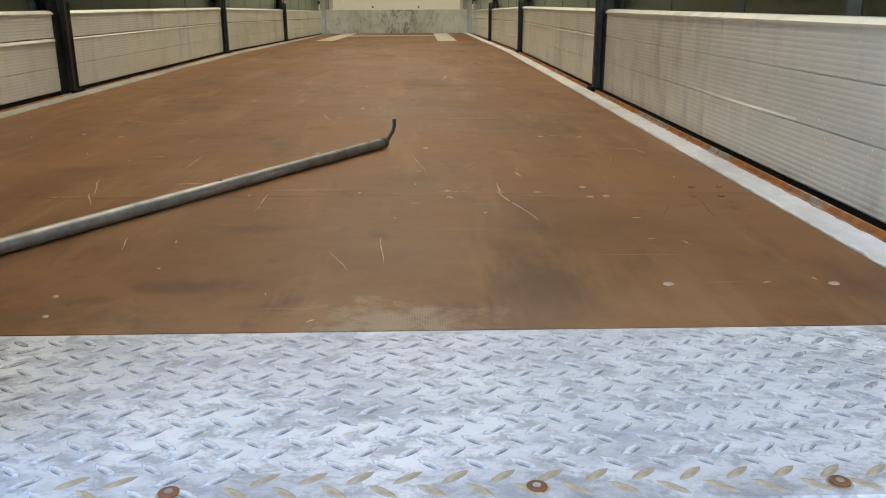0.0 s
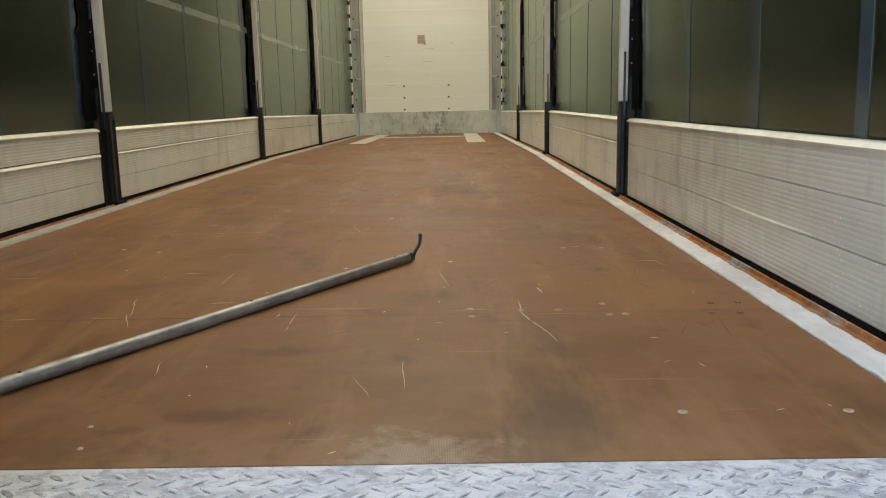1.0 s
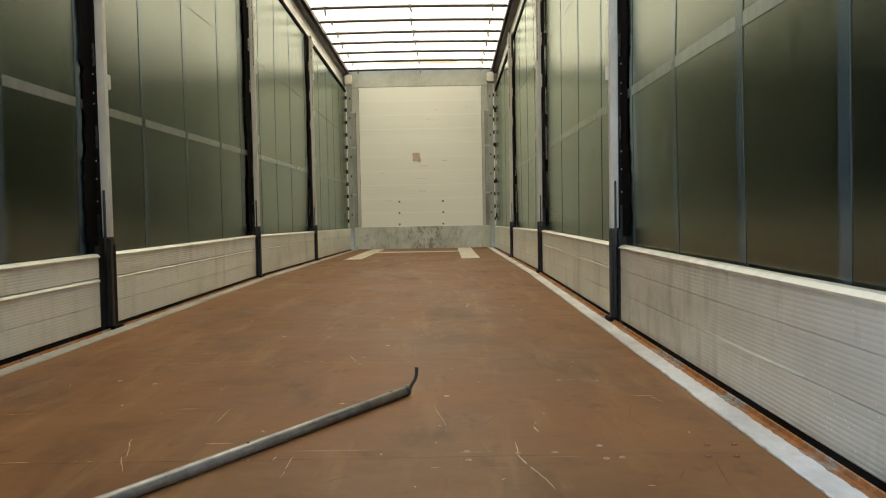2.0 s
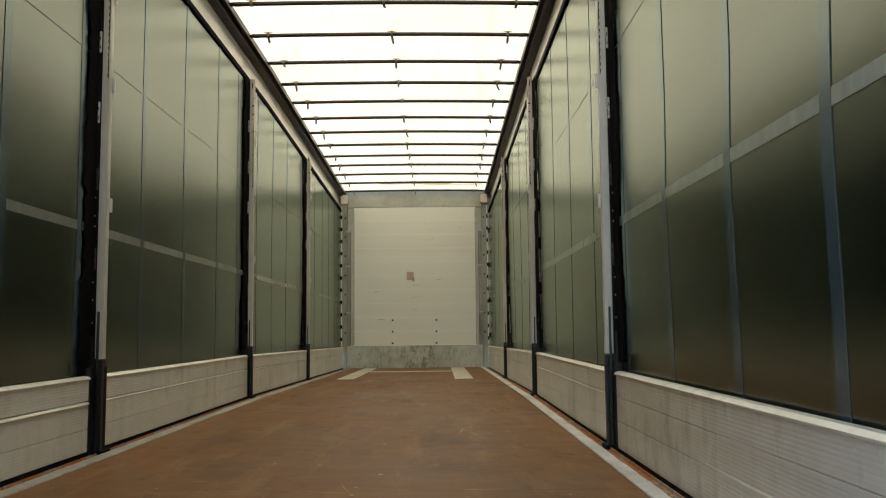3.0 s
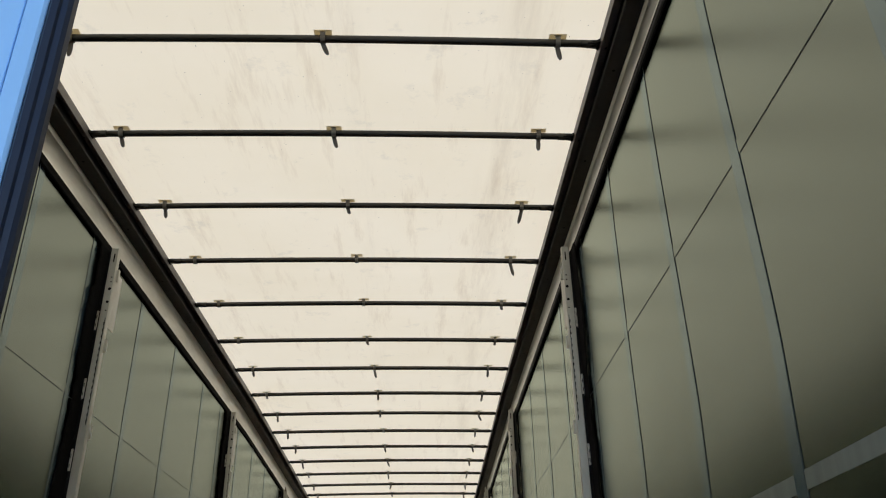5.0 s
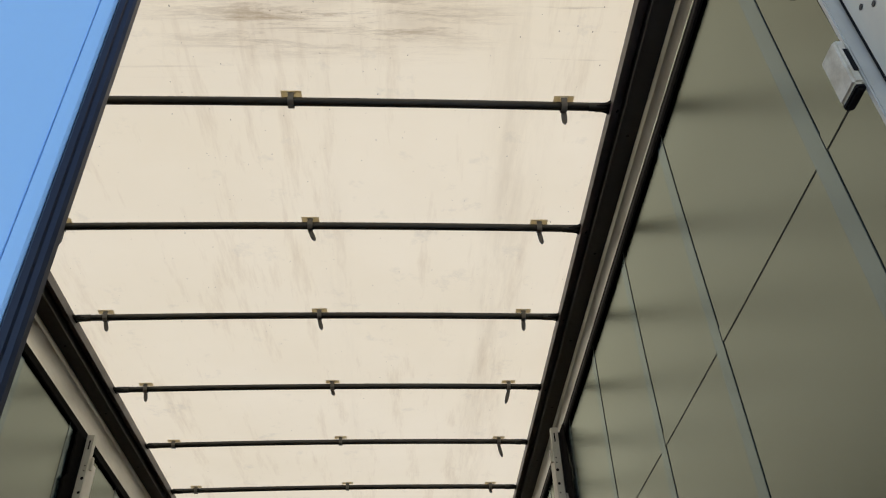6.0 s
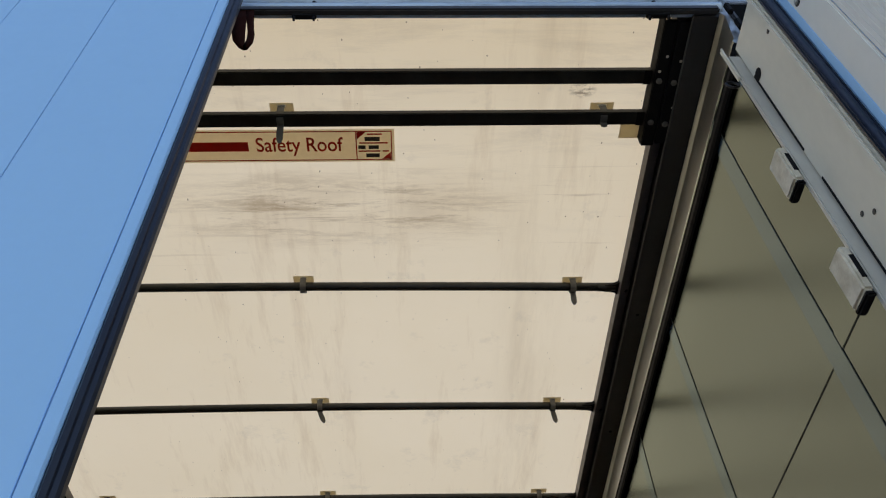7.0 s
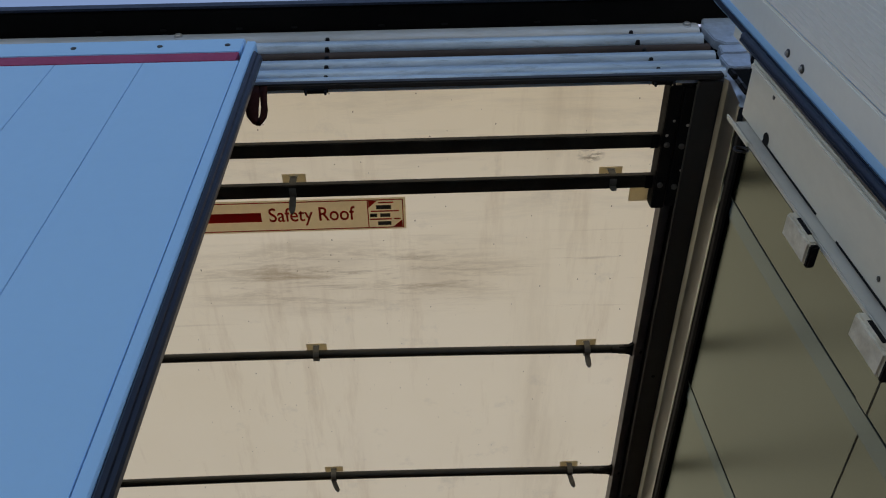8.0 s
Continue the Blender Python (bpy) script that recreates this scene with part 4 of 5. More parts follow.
# ---- front wall ----
wall = thing("wall_front", kind="structure")
Z0, Z1 = floor_dip(FRONT), 3.09 + roof_dip(FRONT)
part("backing", box(-1.40, 1.40, FRONT + 0.022, FRONT + 0.07, Z0 - 0.1, Z1 + 0.16), GALV, wall)
levels = [0.296 + (2.694 - 0.296) * k / 10 for k in range(11)]
for z0, z1 in zip(levels, levels[1:]):
    # the highlight on each rounded joint bead is painted as a near-white strip
    part("joint", box(-1.07, 1.045, FRONT - 0.0062, FRONT - 0.0035, z0 - 0.007, z0 + 0.008, 0.001), JOINT_GLINT, wall)
    part("wall_panel", box(-1.07, 1.045, FRONT - 0.004, FRONT + 0.021, z0 + 0.0015, z1 - 0.0015, 0.0025), WALL, wall)
part("sill", box(-1.195, 1.165, FRONT - 0.035, FRONT + 0.021, Z0 - 0.01, 0.294, 0.006), GALV_DARK, wall, "stained galvanised kick plate")
part("head_beam", box(-1.195, 1.165, FRONT - 0.009, FRONT + 0.021, 2.696, Z1 - 0.004, 0.006), GALV, wall, "galvanised head beam")
for s in (-1, 1):
    c = -0.012
    part("corner_post", box(c + s * 1.165, c + s * 1.345, FRONT - 0.11, FRONT + 0.021, Z0 - 0.01, Z1 - 0.03, 0.008), GALV_POST, wall, "grey-green galvanised corner post")
    part("post_flange", box(c + s * 1.105, c + s * 1.163, FRONT - 0.05, FRONT + 0.021, 0.296, 2.694, 0.004), GALV_POST, wall)
    for z0, z1 in ((0.32, 0.86), (0.875, 1.66), (1.675, 2.26)):
        part("cover_slat", box(c + s * 1.055, c + s * 1.103, FRONT - 0.026, FRONT + 0.021, z0, z1, 0.005), POST, wall)
        part("bracket", box(c + s * 1.10, c + s * 1.185, FRONT - 0.117, FRONT - 0.1105, z1 - 0.012, z1 + 0.012, 0.002), GALV, wall)
    part("dark_joint", box(c + s * 1.0505, c + s * 1.0545, FRONT - 0.006, FRONT + 0.0, 0.31, 2.66), BLACK, wall)
    part("dark_joint", box(c + s * 1.1035, c + s * 1.108, FRONT - 0.0525, FRONT - 0.0505, 0.31, 2.27), RAIL_DARK, wall)
    part("cover_plate", box(c + s * 1.055, c + s * 1.16, FRONT - 0.06, FRONT - 0.0515, 2.28, 2.665, 0.003), GALV, wall)
    part("edge_lip", box(c + s * 1.248, c + s * 1.262, FRONT - 0.125, FRONT - 0.111, 0.30, 2.70, 0.002), WHITE, wall, "pale folded lip at the curtain edge")
    for k in range(11):
        part("lip_clip", box(c + s * 1.244, c + s * 1.266, FRONT - 0.131, FRONT - 0.1265, 0.38 + 0.21 * k, 0.44 + 0.21 * k, 0.001), BLACK, wall)
    for k in range(7):
        part("slot", box(c + s * 1.185, c + s * 1.205, FRONT - 0.1125, FRONT - 0.1095, 0.5 + 0.33 * k, 0.53 + 0.33 * k), BLACK, wall)
    for k in range(8):
        part("hinge_knuckle", tube([(c + s * 1.278, FRONT - 0.122, 0.42 + 0.30 * k), (c + s * 1.278, FRONT - 0.122, 0.50 + 0.30 * k)], 0.012, 8), POST if k % 2 else BLACK, wall)
    part("corner_bracket", box(c + s * 1.15, c + s * 1.268, FRONT - 0.16, FRONT - 0.04, Z1 - 0.19, Z1 - 0.03, 0.012), WHITE, wall, "white corner bracket under the roof rail")
for x in (-0.402, 0.352):
    for z in (0.335, 0.532, 0.727):
        part("bolt", disc(x, FRONT - 0.0035, z, 0.016, -0.008, "y", 12), RAIL_DARK, wall)
part("paper_patch", box(-0.155, -0.035, FRONT - 0.0075, FRONT - 0.0045, 1.42, 1.56), PATCH, wall, "torn brown paper patch")
part("paper_rest", box(-0.055, -0.020, FRONT - 0.0075, FRONT - 0.0045, 1.40, 1.47), PATCH, wall)
for k, (x, z, w) in enumerate(((0.02, 1.33, 0.16), (0.0, 1.12, 0.18), (0.0, 1.02, 0.18), (0.0, 0.9, 0.12), (-0.68, 1.22, 0.07), (0.25, 2.29, 0.06), (0.40, 1.42, 0.08), (-0.6, 0.74, 0.14), (0.78, 2.33, 0.04), (0.13, 2.13, 0.05), (0.21, 2.115, 0.07), (0.30, 2.14, 0.03))):
    part("scuff", box(x - w / 2, x + w / 2, FRONT - 0.0055, FRONT - 0.0043, z, z + 0.005), GALV_DARK if k < 4 or k > 8 else PATCH, wall)

# ---- roof rails ----
RAIL_Y = [-0.31] + LONG[1:]
FACE_Y = [-0.325] + LONG[1:]
for s in (-1, 1):
    rail = thing("roof_rail", "long roof rail of dark and pale aluminium profiles with rubber edge", "roof rail", "roof rails", "structure", at=(s * 1.25, -0.33, 2.7))

    def prof(*pts):
        return [(s * x, z) for x, z in pts]

    part("roof_lip", run(prof((1.211, 3.086), (1.246, 3.100), (1.250, 3.106), (1.250, 3.138), (1.211, 3.134)), RAIL_Y, roof_dip), RAIL_LIP, rail, "grey-brown lip under the tarpaulin edge")
    part("guide_groove", run(prof((1.2505, 3.120), (1.290, 3.120), (1.290, 3.14), (1.2505, 3.14)), RAIL_Y, roof_dip), BLACK, rail)
    part("dark_profile", run(prof((1.248, 3.053), (1.250, 3.049), (1.326, 3.047), (1.334, 3.049), (1.334, 3.100), (1.288, 3.100), (1.286, 3.118), (1.254, 3.118), (1.253, 3.062)), RAIL_Y, roof_dip), RAIL_DARK, rail)
    part("edge_bead", run(prof((1.2445, 3.055), (1.2445, 3.050), (1.2478, 3.050), (1.2478, 3.055)), RAIL_Y, roof_dip), DULL, rail, "thin worn bright bead")
    part("pale_profile", run(prof((1.327, 3.0455), (1.319, 3.0445), (1.317, 3.037), (1.321, 3.029), (1.325, 3.020), (1.306, 2.872), (1.299, 2.862), (1.299, 2.852), (1.306, 2.850), (1.340, 2.866), (1.340, 3.0455)), FACE_Y, roof_dip), RAIL_FACE, rail, "pale aluminium face")
    # the skirt hangs lower on the right than on the left
    up = 0.0 if s > 0 else 0.052
    part("rubber_skirt", run(prof((1.300, 2.849), (1.292, 2.838), (1.274, 2.790 + 0.6 * up), (1.262, 2.715 + up), (1.268, 2.710 + up), (1.282, 2.780 + 0.6 * up), (1.312, 2.849)), FACE_Y, roof_dip), MATT_BLACK, rail, "black rubber skirt over the curtain")
    if s > 0:
        part("skirt_fold", run(prof((1.2735, 2.772), (1.268, 2.766), (1.2635, 2.742), (1.2645, 2.738), (1.272, 2.764)), FACE_Y, roof_dip), BLACK, rail)
    part("outer_profile", run(prof((1.341, 2.80), (1.355, 2.80), (1.355, 3.165), (1.245, 3.165), (1.245, 3.1515), (1.341, 3.1515)), RAIL_Y, roof_dip), RAIL_FACE, rail)
    for k in range(16):
        y = 0.9 + 0.72 * k
        part("hole", disc(s * 1.285, y, 3.0482 + roof_dip(y), 0.007, -0.0015, "z", 10), BLACK, rail)

# ---- roof tarpaulin ----
bm = bmesh.new()
ys = [-0.274 + (FRONT + 0.274) * k / 74 for k in range(75)]
xs = [-1.26 + 2.52 * k / 14 for k in range(15)]


def tarp_z(x, y):
    sag = 0.0025 * math.sin(9.1 * y) * math.cos(1.2 * x) + 0.0015 * math.sin(3.1 * x + 2.0 * y)
    sag += 0.004 * math.exp(-(((y - 12.55) / 0.3) ** 2))
    return 3.1425 + 0.012 * (1 - (x / 1.26) ** 2) + sag + roof_dip(y)


grid = [[bm.verts.new((x, y, tarp_z(x, y))) for x in xs] for y in ys]
for i in range(len(ys) - 1):
    for j in range(len(xs) - 1):
        bm.faces.new((grid[i][j], grid[i + 1][j], grid[i + 1][j + 1], grid[i][j + 1]))
tagged(part("ceiling", bm, ROOF, smooth=True), "cream translucent roof tarpaulin with dirt streaks", "roof", kind="structure")


# ---- roof bows ----
def clip_on(bow, x, y, z, tail, tilt, square=False):
    """A beige plate welded to the tarpaulin, and a strap that loops round the bow."""
    r = 0.021 if square else 0.0185
    zt = tarp_z(x, y) - 0.0022
    plate = part("clip_plate", box(x - 0.038, x + 0.038, y - 0.032, y, zt - 0.0012, zt, 0.0), CLIP, bow, "beige clip plate")
    part("eye", box(x - 0.015, x + 0.015, y - 0.027, y - 0.020, zt - 0.0022, zt - 0.0014), WHITE, plate)
    ring = []
    for k in range(9):
        a = math.pi * (0.05 + 1.05 * k / 8) + math.pi * 0.95
        ring.append((y + (r + 0.004) * math.cos(a), z + (r + 0.004) * math.sin(a)))
    bm = bmesh.new()
    rows = []
    for yy, zz in [(y - 0.024, zt - 0.004)] + ring:
        rows.append([bm.verts.new((x + d, yy, zz)) for d in (-0.011, 0.011)])
    for a, b in zip(rows, rows[1:]):
        bm.faces.new((a[0], a[1], b[1], b[0]))
    st = part("strap", bm, DULL if square else STRAP, bow)
    st.modifiers.new("thickness", "SOLIDIFY").thickness = 0.003
    if tail:
        bm = bmesh.new()
        rows = []
        for f, w in ((0, 0.010), (0.45, 0.011), (0.8, 0.010), (1.0, 0.004)):
            c = Vector((x + tilt * tail * f, y + r * 0.6 + 0.35 * tail * f, z - r - 0.002 - 0.85 * tail * f))
            rows.append([bm.verts.new(c + Vector((dx, dy, 0))) for dx, dy in ((-w, -0.0015), (w, -0.0015), (w, 0.0015), (-w, 0.0015))])
        for a, b in zip(rows, rows[1:]):
            for q in range(4):
                bm.faces.new((a[q], a[(q + 1) % 4], b[(q + 1) % 4], b[q]))
        bm.faces.new(rows[0])
        bm.faces.new(rows[-1])
        part("strap_tail", bm, DULL if square else STRAP, bow)


def slant(x):
    """The bows run a little askew: their right ends stand further forward."""
    return 0.012 * x


# how far the loose strap ends hang down on the rear bows
TAILS = [(0.06, 0.0, 0.055), (0.06, 0.05, 0.055), (0.05, 0.055, 0.055), (0.05, 0.03, 0.08), (0.0, 0.0, 0.08), (0.0, 0.0, 0.022), (0.0, 0.022, 0.02), (0.045, 0.07, 0.06), (0.02, 0.05, 0.06), (0.06, 0.025, 0.06), (0.06, 0.0, 0.05)]


def roof_bow(y, k):
    rng = random.Random(100 + k)
    z = 3.120 + roof_dip(y)
    bow = thing("roof_bow", "dark round steel roof bow with strap clips", "roof bow", "roof bows", at=(0, y, z))
    pts = [(x, y + slant(x), z + 0.012 * (1 - (x / 1.2) ** 2)) for x in [-1.16 + 2.32 * i / 10 for i in range(11)]]
    part("tube", tube(pts, 0.0165, 12), BOW, bow, smooth=True)
    for s in (-1, 1):
        ye = y + slant(s * 1.16)
        e = [(s * 1.13, ye, z + 0.001), (s * 1.165, ye, z), (s * 1.20, ye, z + 0.002)]
        part("end_sleeve", tube(e, [0.0172, 0.0178, 0.0165], 10), BOW, bow, smooth=True)
        # wishbone end: the tube flattens and flares into two arms
        bm = bmesh.new()
        rows = []
        for x, w in ((1.158, 0.0165), (1.180, 0.0170), (1.196, 0.0205), (1.208, 0.0290), (1.216, 0.0375), (1.226, 0.0385)):
            rows.append([bm.verts.new((s * x, ye + d * w, z + h)) for d, h in ((-1, 0.004), (1, 0.004), (1, -0.010), (-1, -0.010))])
        for a, b in zip(rows, rows[1:]):
            for q in range(4):
                bm.faces.new((a[q], a[(q + 1) % 4], b[(q + 1) % 4], b[q]))
        bm.faces.new(rows[0])
        bm.faces.new(rows[-1])
        bmesh.ops.recalc_face_normals(bm, faces=bm.faces)
        part("fork", bm, BLACK, bow, "black flared wishbone end")
        part("roller", disc(s * 1.226, ye, z - 0.010, 0.016, s * 0.018, "x", 12), BLACK, bow)
    for n, x in enumerate((-1.05, 0.005, 1.03)):
        tail = TAILS[k][n] if k < len(TAILS) else rng.choice((0.025, 0.05, 0.06, 0.075))
        clip_on(bow, x + rng.uniform(-0.012, 0.012), y + slant(x), z + 0.012 * (1 - (x / 1.2) ** 2), tail, rng.uniform(-0.3, 0.45))
    return bow


BOWS = [0.805, 1.516, 2.212, 2.93, 3.64, 4.356, 5.10, 5.803, 6.54, 7.19, 7.83, 8.47, 9.11, 9.76, 10.39, 10.98, 11.62, 12.28, 12.97]
for k, y in enumerate(BOWS):
    roof_bow(y, k)

# two square bars at the rear, held by dark perforated plates
for n, (y, z) in enumerate(((0.059, 3.116), (-0.088, 3.118))):
    bar = thing("rear_roof_bar", "black square steel roof bar bolted to side plates", "roof bar", "rear roof bars", at=(0, y, z))
    part("bar", box(-1.174, 1.174, y - 0.0235, y + 0.0235, z - 0.020, z + 0.003, 0.003), BRACKET, bar)
    for e in (-1, 1):
        part("end_foot", box(e * 1.150, e * 1.1735, y - 0.024, y + 0.024, z - 0.0222, z - 0.0202, 0.0005), BLACK, bar)
    if n == 0:
        clip_on(bar, 0.012, y, z, 0.075, 0.0, True)
        clip_on(bar, 1.045, y, z, 0.018, 0.1, True)
        clip_on(bar, -1.05, y, z, 0.06, 0.1, True)
for s in (-1, 1):
    gusset = thing("rear_side_plate", "black perforated steel plate joining bars and rail", "steel plate", "rear side plates", at=(s * 1.2, -0.1, 3.08))
    part("plate", box(s * 1.175, s * 1.2155, -0.285, 0.150, 3.075, 3.087, 0.003), BLACK, gusset)
    part("web", box(s * 1.1755, s * 1.181, -0.285, 0.150, 3.088, 3.135, 0.0), BLACK, gusset)
    part("outer_plate", box(s * 1.216, s * 1.262, -0.285, 0.135, 3.0635, 3.076, 0.003), BLACK, gusset)
    for y in (0.059, -0.088):
        for x in (1.192, 1.235):
            part("bolt", disc(s * x, y, 3.075 if x < 1.21 else 3.0635, 0.0095, -0.008, "z", 10), DULL, gusset)
    for x, y in ((1.203, -0.17), (1.188, -0.12), (1.243, -0.16), (1.248, 0.0)):
        part("hole", disc(s * x, y, 3.0745 if x < 1.21 else 3.063, 0.005, -0.001, "z", 8), POST, gusset)
    part("tab", box(s * 1.112, s * 1.174, 0.092, 0.150, 3.124, 3.127, 0.0), CLIP, gusset, "beige tarpaulin tab")

# tan tape stuck to the tarpaulin over the front bows
for x0, x1, y0, y1 in ((-0.58, 0.62, 12.44, 12.55), (0.16, 1.15, 12.556, 12.66)):
    z = 3.150 + roof_dip(12.5)
    tape = part("roof_tape", box(x0, x1, y0, y1, z, z + 0.0015), WOOD)
    tagged(tape, "tan tape strip stuck to the cream roof tarpaulin", "tape", "roof tapes")


# ---- sticker on the roof ----
def flat(x0, x1, y0, y1, z, h=0.0008):
    return box(x0 - 0.008, x1 - 0.008, y0 + SY, y1 + SY, z - h, z)


ST_Z = 3.146
SY = 0.034
sticker = thing("roof_sticker", "cream sticker with dark red lettering and border on the roof", "sticker", at=(0, 0.15, ST_Z))
part("sheet", flat(-0.42, 0.378, 0.088, 0.214, ST_Z), PAPER, sticker)
for x0, x1, y0, y1 in ((-0.412, 0.370, 0.094, 0.0975), (-0.412, 0.370, 0.2045, 0.208), (-0.412, -0.4085, 0.098, 0.204), (0.3665, 0.370, 0.098, 0.204), (0.250, 0.2535, 0.098, 0.204)):
    part("border", flat(x0, x1, y0, y1, ST_Z - 0.001), INK, sticker)
for pts in (((0.2545, 0.0985), (0.284, 0.0985), (0.2545, 0.126)), ((0.3655, 0.2035), (0.3655, 0.176), (0.336, 0.2035))):
    bm = bmesh.new()
    a = [bm.verts.new((x - 0.008, y + SY, ST_Z - 0.001)) for x, y in pts]
    b = [bm.verts.new((x - 0.008, y + SY, ST_Z - 0.0018)) for x, y in pts]
    bm.faces.new(a)
    bm.faces.new(b[::-1])
    for k in range(3):
        bm.faces.new((a[k], a[(k + 1) % 3], b[(k + 1) % 3], b[k]))
    part("corner_mark", bm, INK, sticker)


def lettering(words, x, y, size, material):
    cu = bpy.data.curves.new("lettering", "FONT")
    cu.body, cu.size, cu.extrude, cu.offset = words, size, 0.0004, 0.0007
    cu.materials.append(material)
    ob = new("lettering", cu)
    ob.parent = sticker
    ob.matrix_basis = Matrix.Translation(Vector((x - 0.008, y + SY, ST_Z - 0.0015)) - sticker.location) @ pose(0, 0, 0, 180, 0, 0) @ Matrix.Diagonal((0.80, 1.0, 1.0, 1.0))
    return ob


lettering("Safety Roof", -0.080, 0.171, 0.077, INK)
part("name_bar", flat(-0.372, -0.104, 0.134, 0.170, ST_Z - 0.001), INK, sticker, "plain dark red bar")
for x0, x1, y0, y1, mt in ((0.288, 0.338, 0.104, 0.109, INK), (0.280, 0.330, 0.117, 0.133, GREY_INK), (0.262, 0.356, 0.138, 0.143, INK), (0.258, 0.282, 0.150, 0.164, GREY_INK), (0.292, 0.326, 0.150, 0.164, GREY_INK),
                           (0.258, 0.330, 0.170, 0.175, INK), (0.338, 0.360, 0.170, 0.175, INK), (0.283, 0.328, 0.182, 0.197, GREY_INK)):
    part("print_bar", flat(x0, x1, y0, y1, ST_Z - 0.001), mt, sticker)

# ---- rear header ----
header = thing("rear_header", "grey ribbed aluminium rear header with rubber sealed top", "header", kind="structure")


def bead(x0, x1, y, z0, z1, out=0.030):
    """A half-round bar along the header: flat back, swelling front."""
    bm = bmesh.new()
    h = z1 - z0
    prof = [(y + 0.007, z0)] + [(y - out * math.sin(math.pi * k / 12), z0 + 0.5 * h * (1 - math.cos(math.pi * k / 12))) for k in range(13)] + [(y + 0.007, z1)]
    rows = [[bm.verts.new((x, yy, zz)) for yy, zz in prof] for x in (x0, x1)]
    for k in range(len(prof)):
        bm.faces.new((rows[0][k], rows[0][(k + 1) % len(prof)], rows[1][(k + 1) % len(prof)], rows[1][k]))
    bm.faces.new(rows[0])
    bm.faces.new(rows[1][::-1])
    return bm


part("bottom_edge", box(-1.25, 1.320, -0.334, -0.314, 3.048, 3.074, 0.005), RAIL_DARK, header, "dark lower edge")
part("bottom_rim", bead(-1.25, 1.334, -0.304, 3.070, 3.112, 0.030), TARP_EDGE, header, "worn bluish rim", smooth=True).data.set_sharp_from_angle(angle=radians(50))
RIBS = [(3.126, 3.184, 1.338), (3.200, 3.252, 1.345), (3.342, 3.400, 1.350)]
for z0, z1, x1 in RIBS:
    part("rib", bead(-1.24, x1, -0.300, z0, z1), TARP_EDGE, header, smooth=True).data.set_sharp_from_angle(angle=radians(50))
part("split_rib", bead(-1.24, 1.353, -0.300, 3.280, 3.320, 0.022), SPLIT, header, "worn brown strip", smooth=True).data.set_sharp_from_angle(angle=radians(50))
part("back_plate", box(-1.25, 1.33, -0.292, -0.277, 3.16, 3.56, 0.0), BLACK, header)
part("top_band", bead(-1.25, 1.362, -0.300, 3.424, 3.504, 0.024), BAND_TOP, header, "grey top band", smooth=True).data.set_sharp_from_angle(angle=radians(50))
part("overhang", box(-1.32, 1.56, -0.396, -0.303, 3.510, 3.545, 0.006), MATT_BLACK, header, "black rubber overhang")
part("overhang_edge", box(-1.32, 1.56, -0.405, -0.3965, 3.507, 3.548, 0.003), GASKET, header)
for x in (0.143, 1.135):
    for k, z in enumerate((3.119, 3.192, 3.264, 3.332, 3.412)):
        part("knob", disc(x + 0.004 * (2 - k), -0.300, z, 0.0080, -0.026, "y", 10), BLACK, header)
for x in (-0.355, 1.325):
    part("bolt_washer", disc(x, -0.318, 3.462, 0.019, -0.006, "y", 16), STEEL, header)
    part("bolt", disc(x, -0.324, 3.462, 0.012, -0.008, "y", 12), STEEL, header)
for x in (0.128, 1.14):
    part("catch", box(x - 0.034, x + 0.034, -0.322, -0.308, 3.036, 3.0495, 0.002), BLACK, header)
    for d in (-0.031, 0.025):
        part("catch_leg", box(x + d, x + d + 0.006, -0.320, -0.311, 3.021, 3.0355), BLACK, header)
for x in (-0.62, -0.41, -0.16, 0.02, 0.31, 0.52, 0.83, 1.02):
    part("chip", box(x - 0.012, x + 0.010, -0.3345, -0.3290, 3.490, 3.502, 0.002), BLACK, header, "chipped edge of the band")
# cast end blocks with chamfered corners, and the dark plate behind them
part("end_plate", box(1.342, 1.54, -0.296, -0.282, 3.02, 3.508), MATT_BLACK, header)


def cast_block(pts, y0, y1):
    bm = bmesh.new()
    a = [bm.verts.new((x, y0, z)) for x, z in pts]
    b = [bm.verts.new((x, y1, z)) for x, z in pts]
    bm.faces.new(a)
    bm.faces.new(b[::-1])
    for k in range(len(pts)):
        bm.faces.new((a[k], a[(k + 1) % len(pts)], b[(k + 1) % len(pts)], b[k]))
    bmesh.ops.bevel(bm, geom=list(bm.edges), offset=0.0035, segments=2, affect="EDGES", clamp_overlap=True)
    return bm


part("end_block", cast_block(((1.368, 3.420), (1.386, 3.500), (1.510, 3.500), (1.522, 3.420), (1.470, 3.285), (1.400, 3.285), (1.372, 3.320)), -0.330, -0.297), CAST, header)
part("end_block", cast_block(((1.366, 3.218), (1.374, 3.281), (1.468, 3.281), (1.462, 3.218)), -0.327, -0.297), CAST, header)
part("end_block", cast_block(((1.354, 3.125), (1.352, 3.200), (1.366, 3.214), (1.452, 3.214), (1.424, 3.120), (1.372, 3.112)), -0.325, -0.297), CAST, header)
part("end_block", box(-1.345, -1.252, -0.346, -0.295, 3.10, 3.50, 0.012), CAST, header)

